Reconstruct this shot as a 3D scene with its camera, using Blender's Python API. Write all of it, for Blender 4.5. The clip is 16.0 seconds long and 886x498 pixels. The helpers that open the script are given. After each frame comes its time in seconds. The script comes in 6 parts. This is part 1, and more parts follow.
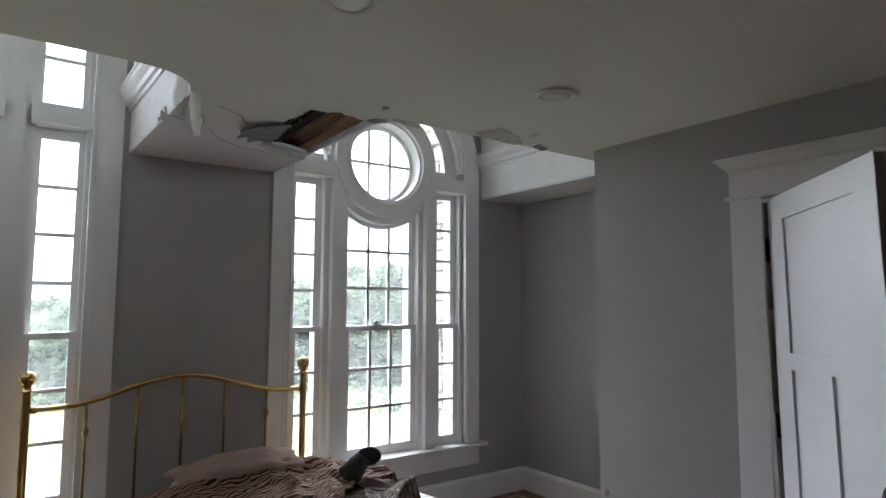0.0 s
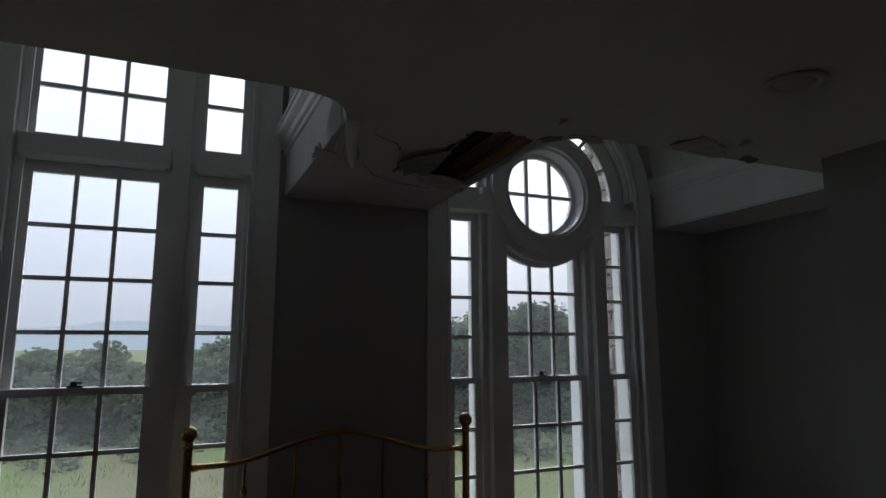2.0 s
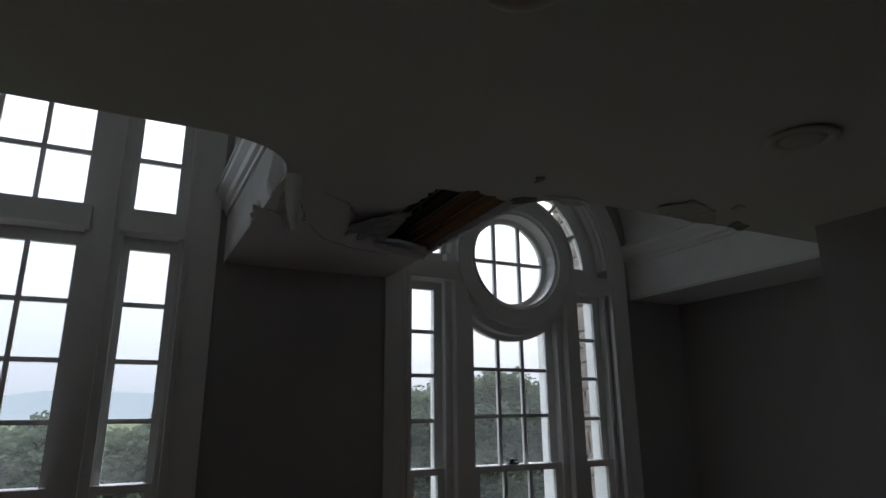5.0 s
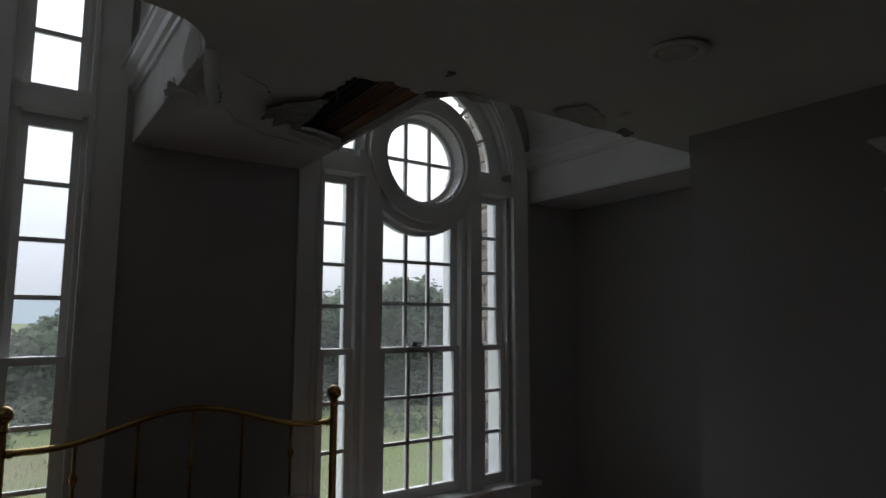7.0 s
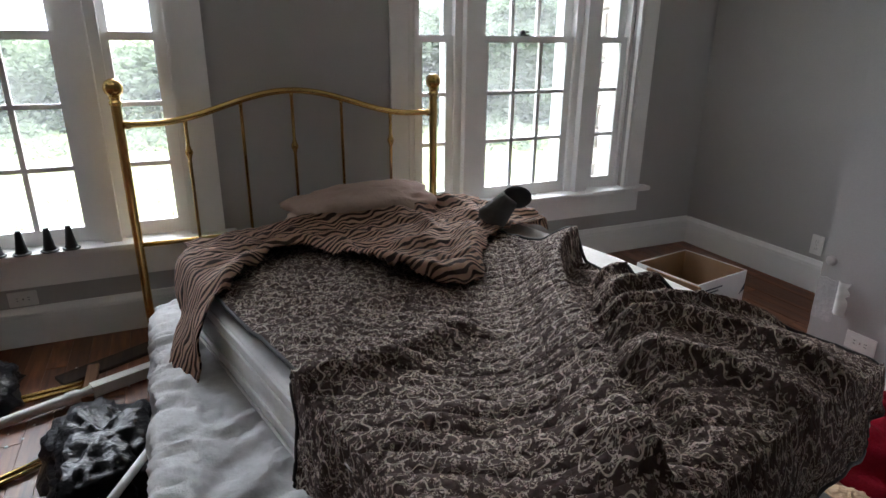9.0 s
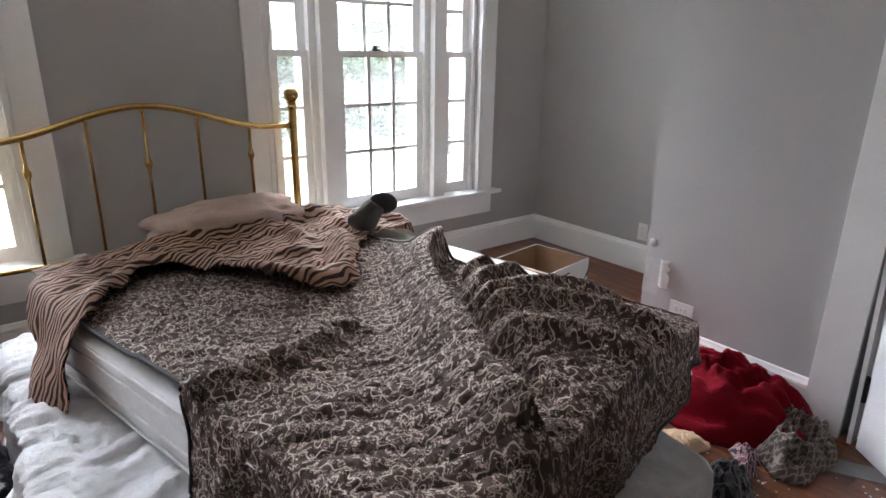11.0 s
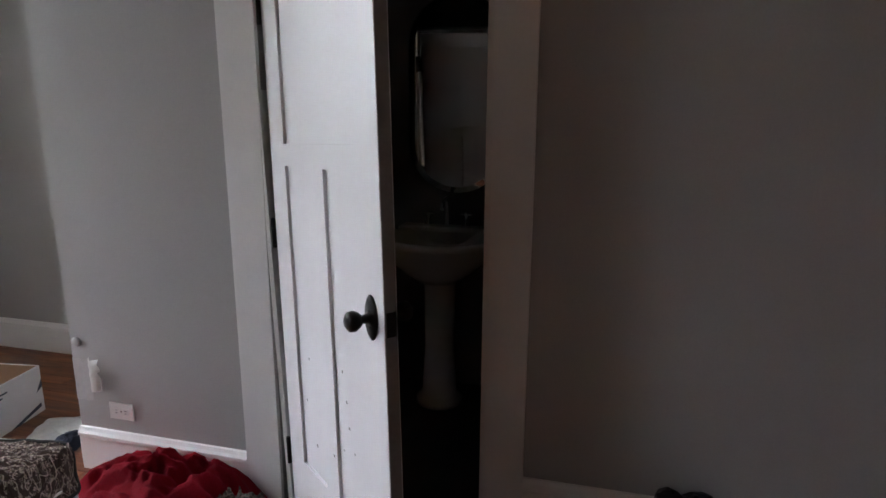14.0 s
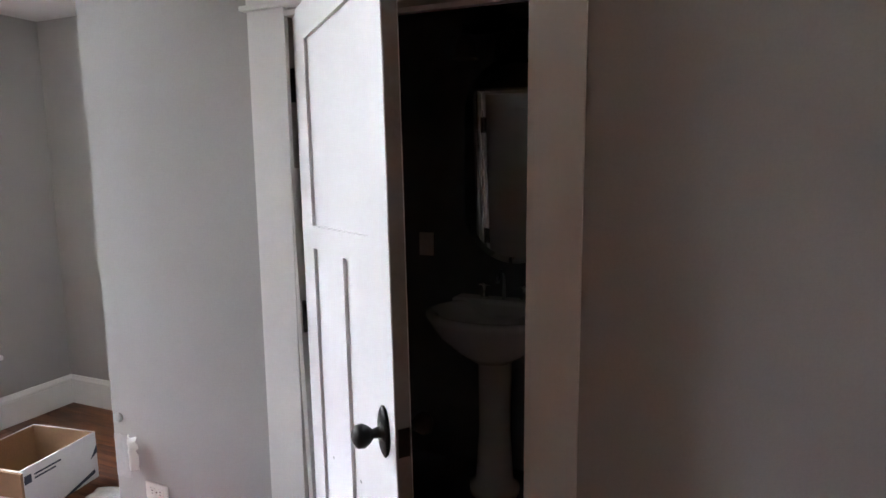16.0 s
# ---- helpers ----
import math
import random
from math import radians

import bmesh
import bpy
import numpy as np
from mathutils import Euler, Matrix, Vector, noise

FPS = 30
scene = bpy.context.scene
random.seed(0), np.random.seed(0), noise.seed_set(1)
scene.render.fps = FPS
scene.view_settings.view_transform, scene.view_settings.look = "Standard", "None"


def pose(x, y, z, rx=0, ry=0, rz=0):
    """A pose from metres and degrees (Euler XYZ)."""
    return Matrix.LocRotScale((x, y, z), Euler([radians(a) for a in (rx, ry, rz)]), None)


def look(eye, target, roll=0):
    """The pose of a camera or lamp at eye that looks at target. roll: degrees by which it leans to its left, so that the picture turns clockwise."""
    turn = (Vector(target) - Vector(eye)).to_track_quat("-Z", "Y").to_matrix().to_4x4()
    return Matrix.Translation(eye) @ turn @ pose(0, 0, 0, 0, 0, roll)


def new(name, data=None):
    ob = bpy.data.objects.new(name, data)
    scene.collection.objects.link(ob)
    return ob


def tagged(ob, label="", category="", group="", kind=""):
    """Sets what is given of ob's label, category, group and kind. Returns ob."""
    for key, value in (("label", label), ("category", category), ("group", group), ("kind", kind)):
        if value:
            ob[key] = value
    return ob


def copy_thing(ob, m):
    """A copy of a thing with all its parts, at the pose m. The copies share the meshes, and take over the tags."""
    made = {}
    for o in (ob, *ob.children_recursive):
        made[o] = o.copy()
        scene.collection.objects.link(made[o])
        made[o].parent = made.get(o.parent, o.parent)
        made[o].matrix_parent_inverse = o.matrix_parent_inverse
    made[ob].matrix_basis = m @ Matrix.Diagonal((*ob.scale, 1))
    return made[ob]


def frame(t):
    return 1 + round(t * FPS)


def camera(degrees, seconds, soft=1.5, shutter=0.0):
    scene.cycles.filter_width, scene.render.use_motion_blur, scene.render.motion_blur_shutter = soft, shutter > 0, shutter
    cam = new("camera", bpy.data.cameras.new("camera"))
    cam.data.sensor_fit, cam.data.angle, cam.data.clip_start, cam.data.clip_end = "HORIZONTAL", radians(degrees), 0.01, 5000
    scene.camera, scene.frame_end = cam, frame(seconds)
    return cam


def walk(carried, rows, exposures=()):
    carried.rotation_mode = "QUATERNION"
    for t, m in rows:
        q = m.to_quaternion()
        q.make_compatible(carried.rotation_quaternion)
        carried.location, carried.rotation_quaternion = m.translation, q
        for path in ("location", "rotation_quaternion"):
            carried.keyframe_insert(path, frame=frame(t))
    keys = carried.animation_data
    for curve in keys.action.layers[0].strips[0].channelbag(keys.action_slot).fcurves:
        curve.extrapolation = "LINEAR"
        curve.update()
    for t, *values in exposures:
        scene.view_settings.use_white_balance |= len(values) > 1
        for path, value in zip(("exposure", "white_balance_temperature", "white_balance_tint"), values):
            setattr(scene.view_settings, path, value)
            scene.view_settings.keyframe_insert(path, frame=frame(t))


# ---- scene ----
cam = camera(72.5, 16.0)
PATH = [
    (0, (0.083, 0.029, 1.575), (1.248, 1.646, 1.752), 0.2),
    (0.5, (0.132, 0.138, 1.593), (1.147, 1.846, 1.828), 0.4),
    (1, (0.183, 0.263, 1.587), (0.949, 2.094, 1.827), 0.5),
    (1.5, (0.19, 0.376, 1.59), (0.871, 2.245, 1.792), 0.5),
    (2, (0.16, 0.497, 1.616), (0.923, 2.32, 1.926), -0.1),
    (2.5, (0.161, 0.603, 1.619), (0.919, 2.429, 1.917), -0.1),
    (3, (0.214, 0.719, 1.615), (0.863, 2.594, 1.867), 0.2),
    (3.5, (0.282, 0.807, 1.685), (0.922, 2.661, 2.076), -0.0),
    (3.7, (0.319, 0.818, 1.712), (1.002, 2.639, 2.179), -0.3),
    (5.8, (0.285, 0.726, 1.693), (1.246, 2.403, 2.205), -0.3),
    (6, (0.265, 0.694, 1.673), (1.284, 2.342, 2.166), -0.2),
    (6.5, (0.232, 0.633, 1.627), (1.388, 2.214, 2.035), -0.1),
    (7, (0.229, 0.654, 1.582), (1.361, 2.286, 1.813), 0.2),
    (7.5, (0.275, 0.74, 1.455), (1.257, 2.469, 1.242), 0.5),
    (8, (0.341, 0.803, 1.425), (1.222, 2.533, 0.945), 0.5),
    (8.5, (0.377, 0.815, 1.397), (1.168, 2.55, 0.792), 0.5),
    (8.7, (0.396, 0.811, 1.398), (1.161, 2.543, 0.754), 0.5),
    (10.8, (0.303, 0.72, 1.405), (1.423, 2.245, 0.757), 0.8),
    (11, (0.288, 0.711, 1.405), (1.464, 2.205, 0.785), 0.8),
    (11.5, (0.366, 0.62, 1.412), (1.679, 2.025, 0.863), 0.4),
    (12, (0.473, 0.511, 1.43), (2.028, 1.673, 0.948), 0.4),
    (12.5, (0.638, 0.376, 1.432), (2.216, 1.507, 0.952), -0.1),
    (13, (0.78, 0.263, 1.433), (2.425, 1.29, 0.946), 0.5),
    (13.5, (0.845, 0.214, 1.432), (2.608, 1.018, 0.935), 0.5),
    (14, (0.89, 0.22, 1.473), (2.78, 0.709, 1.038), 0.3),
    (14.5, (1.003, 0.173, 1.568), (2.948, 0.591, 1.358), 0.1),
    (15, (1.123, 0.127, 1.613), (3.027, 0.74, 1.625), -0.4),
    (15.5, (1.159, 0.104, 1.576), (3.018, 0.835, 1.477), -0.1),
    (16, (1.134, 0.14, 1.563), (2.96, 0.905, 1.28), -0.5),
]
EXPOSURES = [(t, stops, k, 10 if t < 9 else 13) for t, stops, k in (
    (0, 3.08, 5900), (0.3, 2.7, 5900), (0.6, 1.5, 5900), (1.0, 0.95, 5900), (1.5, 0.3, 5900), (2.2, 0.05, 5880), (3.0, 0.05, 5880), (3.7, 0.2, 5900), (5.8, 0.45, 6000), (7.0, 0.3, 6100),
    (7.7, 0.68, 6150), (8.2, 1.7, 6150), (8.7, 2.72, 6080), (10.8, 4.12, 6050), (12.0, 3.8, 6050), (13.0, 3.5, 6050), (14.0, 3.6, 6080), (15.0, 4.3, 6080), (16.0, 4.45, 6080))]
walk(cam, [(t, look(eye, target, roll)) for t, eye, target, roll in PATH],
     EXPOSURES)

# ---- world and light ----
world = bpy.data.worlds.new("overcast_sky")
scene.world = world
world.use_nodes = True
wn, wl = world.node_tree.nodes, world.node_tree.links
sky = wn.new("ShaderNodeTexSky")
sky.sky_type, sky.sun_disc = "NISHITA", False
sky.sun_elevation, sky.sun_rotation = radians(34), radians(26.6)
sky.dust_density, sky.air_density = 6.0, 1.0
fog = wn.new("ShaderNodeMix")
fog.data_type = "RGBA"
fog.inputs[0].default_value = 0.88
fog.inputs[7].default_value = (8.9, 9.0, 10.1, 1)
wl.new(sky.outputs[0], fog.inputs[6])
# an overcast sky is about three times brighter overhead than at the horizon
geo, sep, up = wn.new("ShaderNodeTexCoord"), wn.new("ShaderNodeSeparateXYZ"), wn.new("ShaderNodeMapRange")
wl.new(geo.outputs["Generated"], sep.inputs[0])
wl.new(sep.outputs[2], up.inputs[0])
up.inputs[1].default_value, up.inputs[2].default_value, up.inputs[3].default_value, up.inputs[4].default_value = 0.0, 1.0, 0.85, 3.1
gain = wn.new("ShaderNodeVectorMath")
gain.operation = "SCALE"
wl.new(fog.outputs[2], gain.inputs[0])
wl.new(up.outputs[0], gain.inputs[3])
wl.new(gain.outputs[0], wn["Background"].inputs[0])
wn["Background"].inputs[1].default_value = 0.086
sun = new("sun", bpy.data.lights.new("sun", "SUN"))
sun.data.energy, sun.data.angle, sun.data.color = 1.5, radians(70), (1.0, 0.985, 0.98)
sun.matrix_world = look((4.2, 8.4, 6.3), (0, 0, 0))


# ---- materials ----
def mat(name, color, rough=0.6, metal=0.0, var=0.12, scale=3.0, bump=0.15, fine=60.0, tint=None, spec=0.5, coat=0.0, dist=0.01):
    """A painted, woven or bare surface: two scales of mottling in the colour, fine relief in the bump."""
    m = bpy.data.materials.new(name)
    m.use_nodes = True
    n, l = m.node_tree.nodes, m.node_tree.links
    p = n["Principled BSDF"]
    co = n.new("ShaderNodeTexCoord")
    big, small = n.new("ShaderNodeTexNoise"), n.new("ShaderNodeTexNoise")
    big.inputs["Scale"].default_value, big.inputs["Detail"].default_value = scale, 4
    small.inputs["Scale"].default_value, small.inputs["Detail"].default_value = fine, 3
    l.new(co.outputs["Object"], big.inputs["Vector"])
    l.new(co.outputs["Object"], small.inputs["Vector"])
    ramp = n.new("ShaderNodeValToRGB")
    dark = tint or tuple(c * (1 - var) for c in color)
    lite = tuple(min(1, c * (1 + var)) for c in color)
    ramp.color_ramp.elements[0].position, ramp.color_ramp.elements[1].position = 0.3, 0.7
    ramp.color_ramp.elements[0].color, ramp.color_ramp.elements[1].color = (*dark, 1), (*lite, 1)
    add = n.new("ShaderNodeMix")
    add.data_type = "FLOAT"
    add.inputs[0].default_value = 0.3
    l.new(big.outputs[0], add.inputs[2])
    l.new(small.outputs[0], add.inputs[3])
    l.new(add.outputs[0], ramp.inputs[0])
    l.new(ramp.outputs[0], p.inputs["Base Color"])
    rr = n.new("ShaderNodeMapRange")
    rr.inputs[3].default_value, rr.inputs[4].default_value = max(0.03, rough - 0.08), min(1, rough + 0.08)
    l.new(big.outputs[0], rr.inputs[0])
    l.new(rr.outputs[0], p.inputs["Roughness"])
    p.inputs["Metallic"].default_value = metal
    p.inputs["Specular IOR Level"].default_value = spec
    p.inputs["Coat Weight"].default_value = coat
    if bump:
        b = n.new("ShaderNodeBump")
        b.inputs["Strength"].default_value, b.inputs["Distance"].default_value = bump, dist
        l.new(small.outputs[0], b.inputs["Height"])
        l.new(b.outputs[0], p.inputs["Normal"])
    return m


def glass_mat():
    """Clear pane with a thin pale film that paints the outdoor mist over the view."""
    m = bpy.data.materials.new("veiled_glass")
    m.use_nodes = True
    n, l = m.node_tree.nodes, m.node_tree.links
    n.remove(n["Principled BSDF"])
    out = n["Material Output"]
    clear, gloss, veil = n.new("ShaderNodeBsdfTransparent"), n.new("ShaderNodeBsdfGlossy"), n.new("ShaderNodeBsdfTranslucent")
    clear.inputs[0].default_value = (0.94, 0.96, 0.95, 1)
    gloss.inputs["Roughness"].default_value = 0.03
    veil.inputs[0].default_value = (0.75, 0.78, 0.78, 1)
    co, no = n.new("ShaderNodeTexCoord"), n.new("ShaderNodeTexNoise")
    no.inputs["Scale"].default_value, no.inputs["Detail"].default_value = 5, 5
    l.new(co.outputs["Object"], no.inputs["Vector"])
    amount = n.new("ShaderNodeMapRange")
    amount.inputs[1].default_value, amount.inputs[2].default_value = 0.3, 0.75
    amount.inputs[3].default_value, amount.inputs[4].default_value = 0.02, 0.05
    l.new(no.outputs[0], amount.inputs[0])
    mix1, mix2, fres = n.new("ShaderNodeMixShader"), n.new("ShaderNodeMixShader"), n.new("ShaderNodeFresnel")
    fres.inputs[0].default_value = 1.35
    l.new(amount.outputs[0], mix1.inputs[0])
    l.new(clear.outputs[0], mix1.inputs[1])
    l.new(veil.outputs[0], mix1.inputs[2])
    l.new(fres.outputs[0], mix2.inputs[0])
    l.new(mix1.outputs[0], mix2.inputs[1])
    l.new(gloss.outputs[0], mix2.inputs[2])
    l.new(mix2.outputs[0], out.inputs[0])
    return m


def wood_mat(name, a, b, rough=0.4, grain=14.0, axis=1, vary=0.35):
    """Boards: grain stretched along one axis, each piece a little different."""
    m = bpy.data.materials.new(name)
    m.use_nodes = True
    n, l = m.node_tree.nodes, m.node_tree.links
    p = n["Principled BSDF"]
    co, mp, info = n.new("ShaderNodeTexCoord"), n.new("ShaderNodeMapping"), n.new("ShaderNodeObjectInfo")
    sc = [grain * 3] * 3
    sc[axis] = grain * 0.18
    mp.inputs["Scale"].default_value = sc
    off = n.new("ShaderNodeVectorMath")
    off.operation = "MULTIPLY"
    off.inputs[1].default_value = (40, 40, 40)
    l.new(info.outputs["Random"], off.inputs[0])
    l.new(off.outputs[0], mp.inputs["Location"])
    l.new(co.outputs["Object"], mp.inputs["Vector"])
    no = n.new("ShaderNodeTexNoise")
    no.inputs["Scale"].default_value, no.inputs["Detail"].default_value, no.inputs["Distortion"].default_value = 1.0, 6, 0.6
    l.new(mp.outputs[0], no.inputs["Vector"])
    ramp = n.new("ShaderNodeValToRGB")
    ramp.color_ramp.elements[0].position, ramp.color_ramp.elements[1].position = 0.3, 0.72
    ramp.color_ramp.elements[0].color, ramp.color_ramp.elements[1].color = (*a, 1), (*b, 1)
    l.new(no.outputs[0], ramp.inputs[0])
    hsv = n.new("ShaderNodeHueSaturation")
    mr = n.new("ShaderNodeMapRange")
    mr.inputs[3].default_value, mr.inputs[4].default_value = 1 - vary, 1 + vary
    l.new(info.outputs["Random"], mr.inputs[0])
    l.new(mr.outputs[0], hsv.inputs["Value"])
    l.new(ramp.outputs[0], hsv.inputs["Color"])
    l.new(hsv.outputs[0], p.inputs["Base Color"])
    p.inputs["Roughness"].default_value = rough
    bp = n.new("ShaderNodeBump")
    bp.inputs["Strength"].default_value, bp.inputs["Distance"].default_value = 0.2, 0.003
    l.new(no.outputs[0], bp.inputs["Height"])
    l.new(bp.outputs[0], p.inputs["Normal"])
    return m


def leaf_mat(name, color, var):
    """Thin leaves that let light through."""
    m = mat(name, color, 0.7, var=var, scale=0.9, bump=0, fine=5)
    n, l = m.node_tree.nodes, m.node_tree.links
    t, mix = n.new("ShaderNodeBsdfTranslucent"), n.new("ShaderNodeMixShader")
    ramp = [k for k in n if k.bl_idname == "ShaderNodeValToRGB"][0]
    l.new(ramp.outputs[0], t.inputs[0])
    mix.inputs[0].default_value = 0.6
    l.new(n["Principled BSDF"].outputs[0], mix.inputs[1])
    l.new(t.outputs[0], mix.inputs[2])
    l.new(mix.outputs[0], n["Material Output"].inputs[0])
    return m


PAINT = mat("warm_grey_wall_paint", (0.412, 0.402, 0.388), 0.62, var=0.09, scale=1.3, bump=0.12, fine=150, dist=0.002)
CEIL = mat("ceiling_paint", (0.75, 0.74, 0.73), 0.8, var=0.05, scale=1.3, bump=0.1, fine=150, dist=0.002)
# ceiling paint lightened to carry the skylight that falls in the wells
LITWELL = mat("skylit_well_paint", (0.85, 0.845, 0.835), 0.7, var=0.08, scale=5, bump=0.15, fine=90, dist=0.003)
TRIM = mat("white_trim_paint", (0.84, 0.835, 0.82), 0.38, var=0.04, scale=4, bump=0.05, fine=90, dist=0.002)
DOORPAINT = mat("white_door_paint", (0.78, 0.77, 0.78), 0.33, var=0.03, scale=3, bump=0.05, fine=70, dist=0.002)
# white outer trim with its bluish shade mixed into the colour
SIDING = mat("shaded_exterior_trim", (0.42, 0.43, 0.46), 0.6, var=0.08)
GLASS = glass_mat()
MIRROR = mat("mirror_silver", (0.86, 0.87, 0.87), -0.05, 1.0, var=0.01, bump=0)
BRASS = mat("polished_brass", (0.62, 0.42, 0.15), 0.2, 1.0, var=0.15, scale=14, bump=0.03, fine=90, dist=0.001)
OAK = wood_mat("red_oak_floor", (0.08, 0.026, 0.011), (0.215, 0.078, 0.03), 0.45)
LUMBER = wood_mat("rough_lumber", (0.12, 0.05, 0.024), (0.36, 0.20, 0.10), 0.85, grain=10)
# dark wood; in the ceiling hole its tone also paints the shade
DARKWOOD = wood_mat("dark_shaded_lumber", (0.018, 0.012, 0.009), (0.075, 0.045, 0.028), 0.9, grain=10)
BLACKMETAL = mat("oil_rubbed_metal", (0.022, 0.02, 0.019), 0.35, 0.7, var=0.2, scale=20)
CHROME = mat("chrome", (0.75, 0.76, 0.78), 0.12, 1.0, var=0.03, bump=0)
PORCELAIN = mat("white_porcelain", (0.78, 0.78, 0.77), 0.12, var=0.02, bump=0)
PLASTIC = mat("white_plastic", (0.72, 0.71, 0.68), 0.4, var=0.03, scale=12, bump=0.02)
DARK = mat("dark_slot", (0.03, 0.03, 0.03), 0.7, bump=0)
GYPSUM = mat("torn_gypsum", (0.62, 0.60, 0.57), 0.95, var=0.2, scale=25, bump=0.6, fine=220)
GREYPAPER = mat("mouldy_drywall_paper", (0.27, 0.27, 0.26), 0.95, var=0.35, scale=22, bump=0.5, fine=160)
TORNPAPER = leaf_mat("torn_white_paper", (0.78, 0.77, 0.74), 0.06)
STONE = mat("field_stone", (0.30, 0.25, 0.21), 0.9, var=0.4, scale=6, bump=0.7, fine=40, tint=(0.14, 0.11, 0.10))


# ---- mesh helpers ----
BASE = {}


def thing(name, at=(0, 0, 0), label="", category="", group="", kind=""):
    ob = new(name)
    ob.location = at
    BASE[ob] = Matrix.Translation(at)
    return tagged(ob, label, category, group, kind)


def mesh_ob(name, bm, material, smooth=False):
    me = bpy.data.meshes.new(name)
    if smooth:
        for f in bm.faces:
            f.smooth = True
    bm.to_mesh(me)
    bm.free()
    me.materials.append(material)
    ob = new(name, me)
    BASE[ob] = Matrix()
    return ob


def part(name, bm, material, parent, label="", smooth=False):
    ob = mesh_ob(name, bm, material, smooth)
    ob.parent = parent
    ob.matrix_parent_inverse = BASE[parent].inverted()
    return tagged(ob, label)


def shared(name, me, at, parent, turn=None):
    ob = new(name, me)
    m = Matrix.Translation(at)
    ob.matrix_basis = m @ turn if turn else m
    ob.parent = parent
    ob.matrix_parent_inverse = BASE[parent].inverted()
    return ob


def box(bm, x0, x1, y0, y1, z0, z1, bevel=0.0, m=None):
    """Adds a box between the given limits to bm."""
    r = bmesh.ops.create_cube(bm, size=1.0, matrix=Matrix.Translation(((x0 + x1) / 2, (y0 + y1) / 2, (z0 + z1) / 2))
                              @ Matrix.Diagonal((x1 - x0, y1 - y0, z1 - z0, 1)))
    if bevel:
        edges = list({e for v in r["verts"] for e in v.link_edges})
        b = bmesh.ops.bevel(bm, geom=edges, offset=bevel, segments=2, affect="EDGES", profile=0.6)
        if m:
            bmesh.ops.transform(bm, matrix=m, verts=list({v for f in b["faces"] for v in f.verts} | {v for v in r["verts"] if v.is_valid}))
    elif m:
        bmesh.ops.transform(bm, matrix=m, verts=r["verts"])
    return bm


def boxed(*boxes, bevel=0.0, m=None):
    bm = bmesh.new()
    for b in boxes:
        box(bm, *b, bevel=bevel)
    if m:
        bmesh.ops.transform(bm, matrix=m, verts=bm.verts)
    return bm


def plate(bm, pts, depth):
    """A flat outline (list of 3D points, in order) given thickness along the vector depth."""
    d = Vector(depth)
    a = [bm.verts.new(p) for p in pts]
    b = [bm.verts.new(Vector(p) + d) for p in pts]
    bm.faces.new(a)
    bm.faces.new(b[::-1])
    k = len(pts)
    for i in range(k):
        bm.faces.new((a[i], b[i], b[(i + 1) % k], a[(i + 1) % k]))
    bmesh.ops.recalc_face_normals(bm, faces=bm.faces)
    return bm


def arc_band(bm, cx, cz, r0, r1, a0, a1, y0, y1, steps=32):
    """A curved band in the plane of the window wall, from radius r0 to r1 and angle a0 to a1 (degrees), between y0 and y1."""
    rings = []
    for i in range(steps + 1):
        a = radians(a0 + (a1 - a0) * i / steps)
        c, s = math.cos(a), math.sin(a)
        rings.append([bm.verts.new((cx + r * c, y, cz + r * s)) for r, y in ((r0, y0), (r1, y0), (r1, y1), (r0, y1))])
    for p, q in zip(rings, rings[1:]):
        for i in range(4):
            bm.faces.new((p[i], p[(i + 1) % 4], q[(i + 1) % 4], q[i]))
    if abs(a1 - a0) < 359.9:
        bm.faces.new(rings[0])
        bm.faces.new(rings[-1][::-1])
    bmesh.ops.recalc_face_normals(bm, faces=bm.faces)
    return bm


def tube(bm, pts, r, sides=10, cap=True):
    """A round bar of radius r (a number, or one for each point) along pts."""
    pts = [Vector(p) for p in pts]
    rs = r if isinstance(r, (list, tuple)) else [r] * len(pts)
    rings = []
    ref = Vector((0, 0, 1))
    for i, p in enumerate(pts):
        d = (pts[min(i + 1, len(pts) - 1)] - pts[max(i - 1, 0)]).normalized()
        u = d.cross(ref if abs(d.z) < 0.95 else Vector((1, 0, 0))).normalized()
        w = d.cross(u)
        rings.append([bm.verts.new(p + rs[i] * (math.cos(t) * u + math.sin(t) * w)) for t in (2 * math.pi * k / sides for k in range(sides))])
    for a, b in zip(rings, rings[1:]):
        for k in range(sides):
            bm.faces.new((a[k], a[(k + 1) % sides], b[(k + 1) % sides], b[k]))
    if cap:
        bm.faces.new(rings[0][::-1])
        bm.faces.new(rings[-1])
    bmesh.ops.recalc_face_normals(bm, faces=bm.faces)
    return bm


def lathe(bm, profile, at=(0, 0, 0), sides=20, m=None):
    """A turned body: (radius, height) pairs round the upright axis through at."""
    rings = [[bm.verts.new((at[0] + r * math.cos(t), at[1] + r * math.sin(t), at[2] + z)) for t in (2 * math.pi * k / sides for k in range(sides))]
             for r, z in profile]
    for a, b in zip(rings, rings[1:]):
        for k in range(sides):
            bm.faces.new((a[k], a[(k + 1) % sides], b[(k + 1) % sides], b[k]))
    bm.faces.new(rings[0][::-1])
    bm.faces.new(rings[-1])
    if m:
        bmesh.ops.transform(bm, matrix=m, verts=[v for ring in rings for v in ring])
    return bm


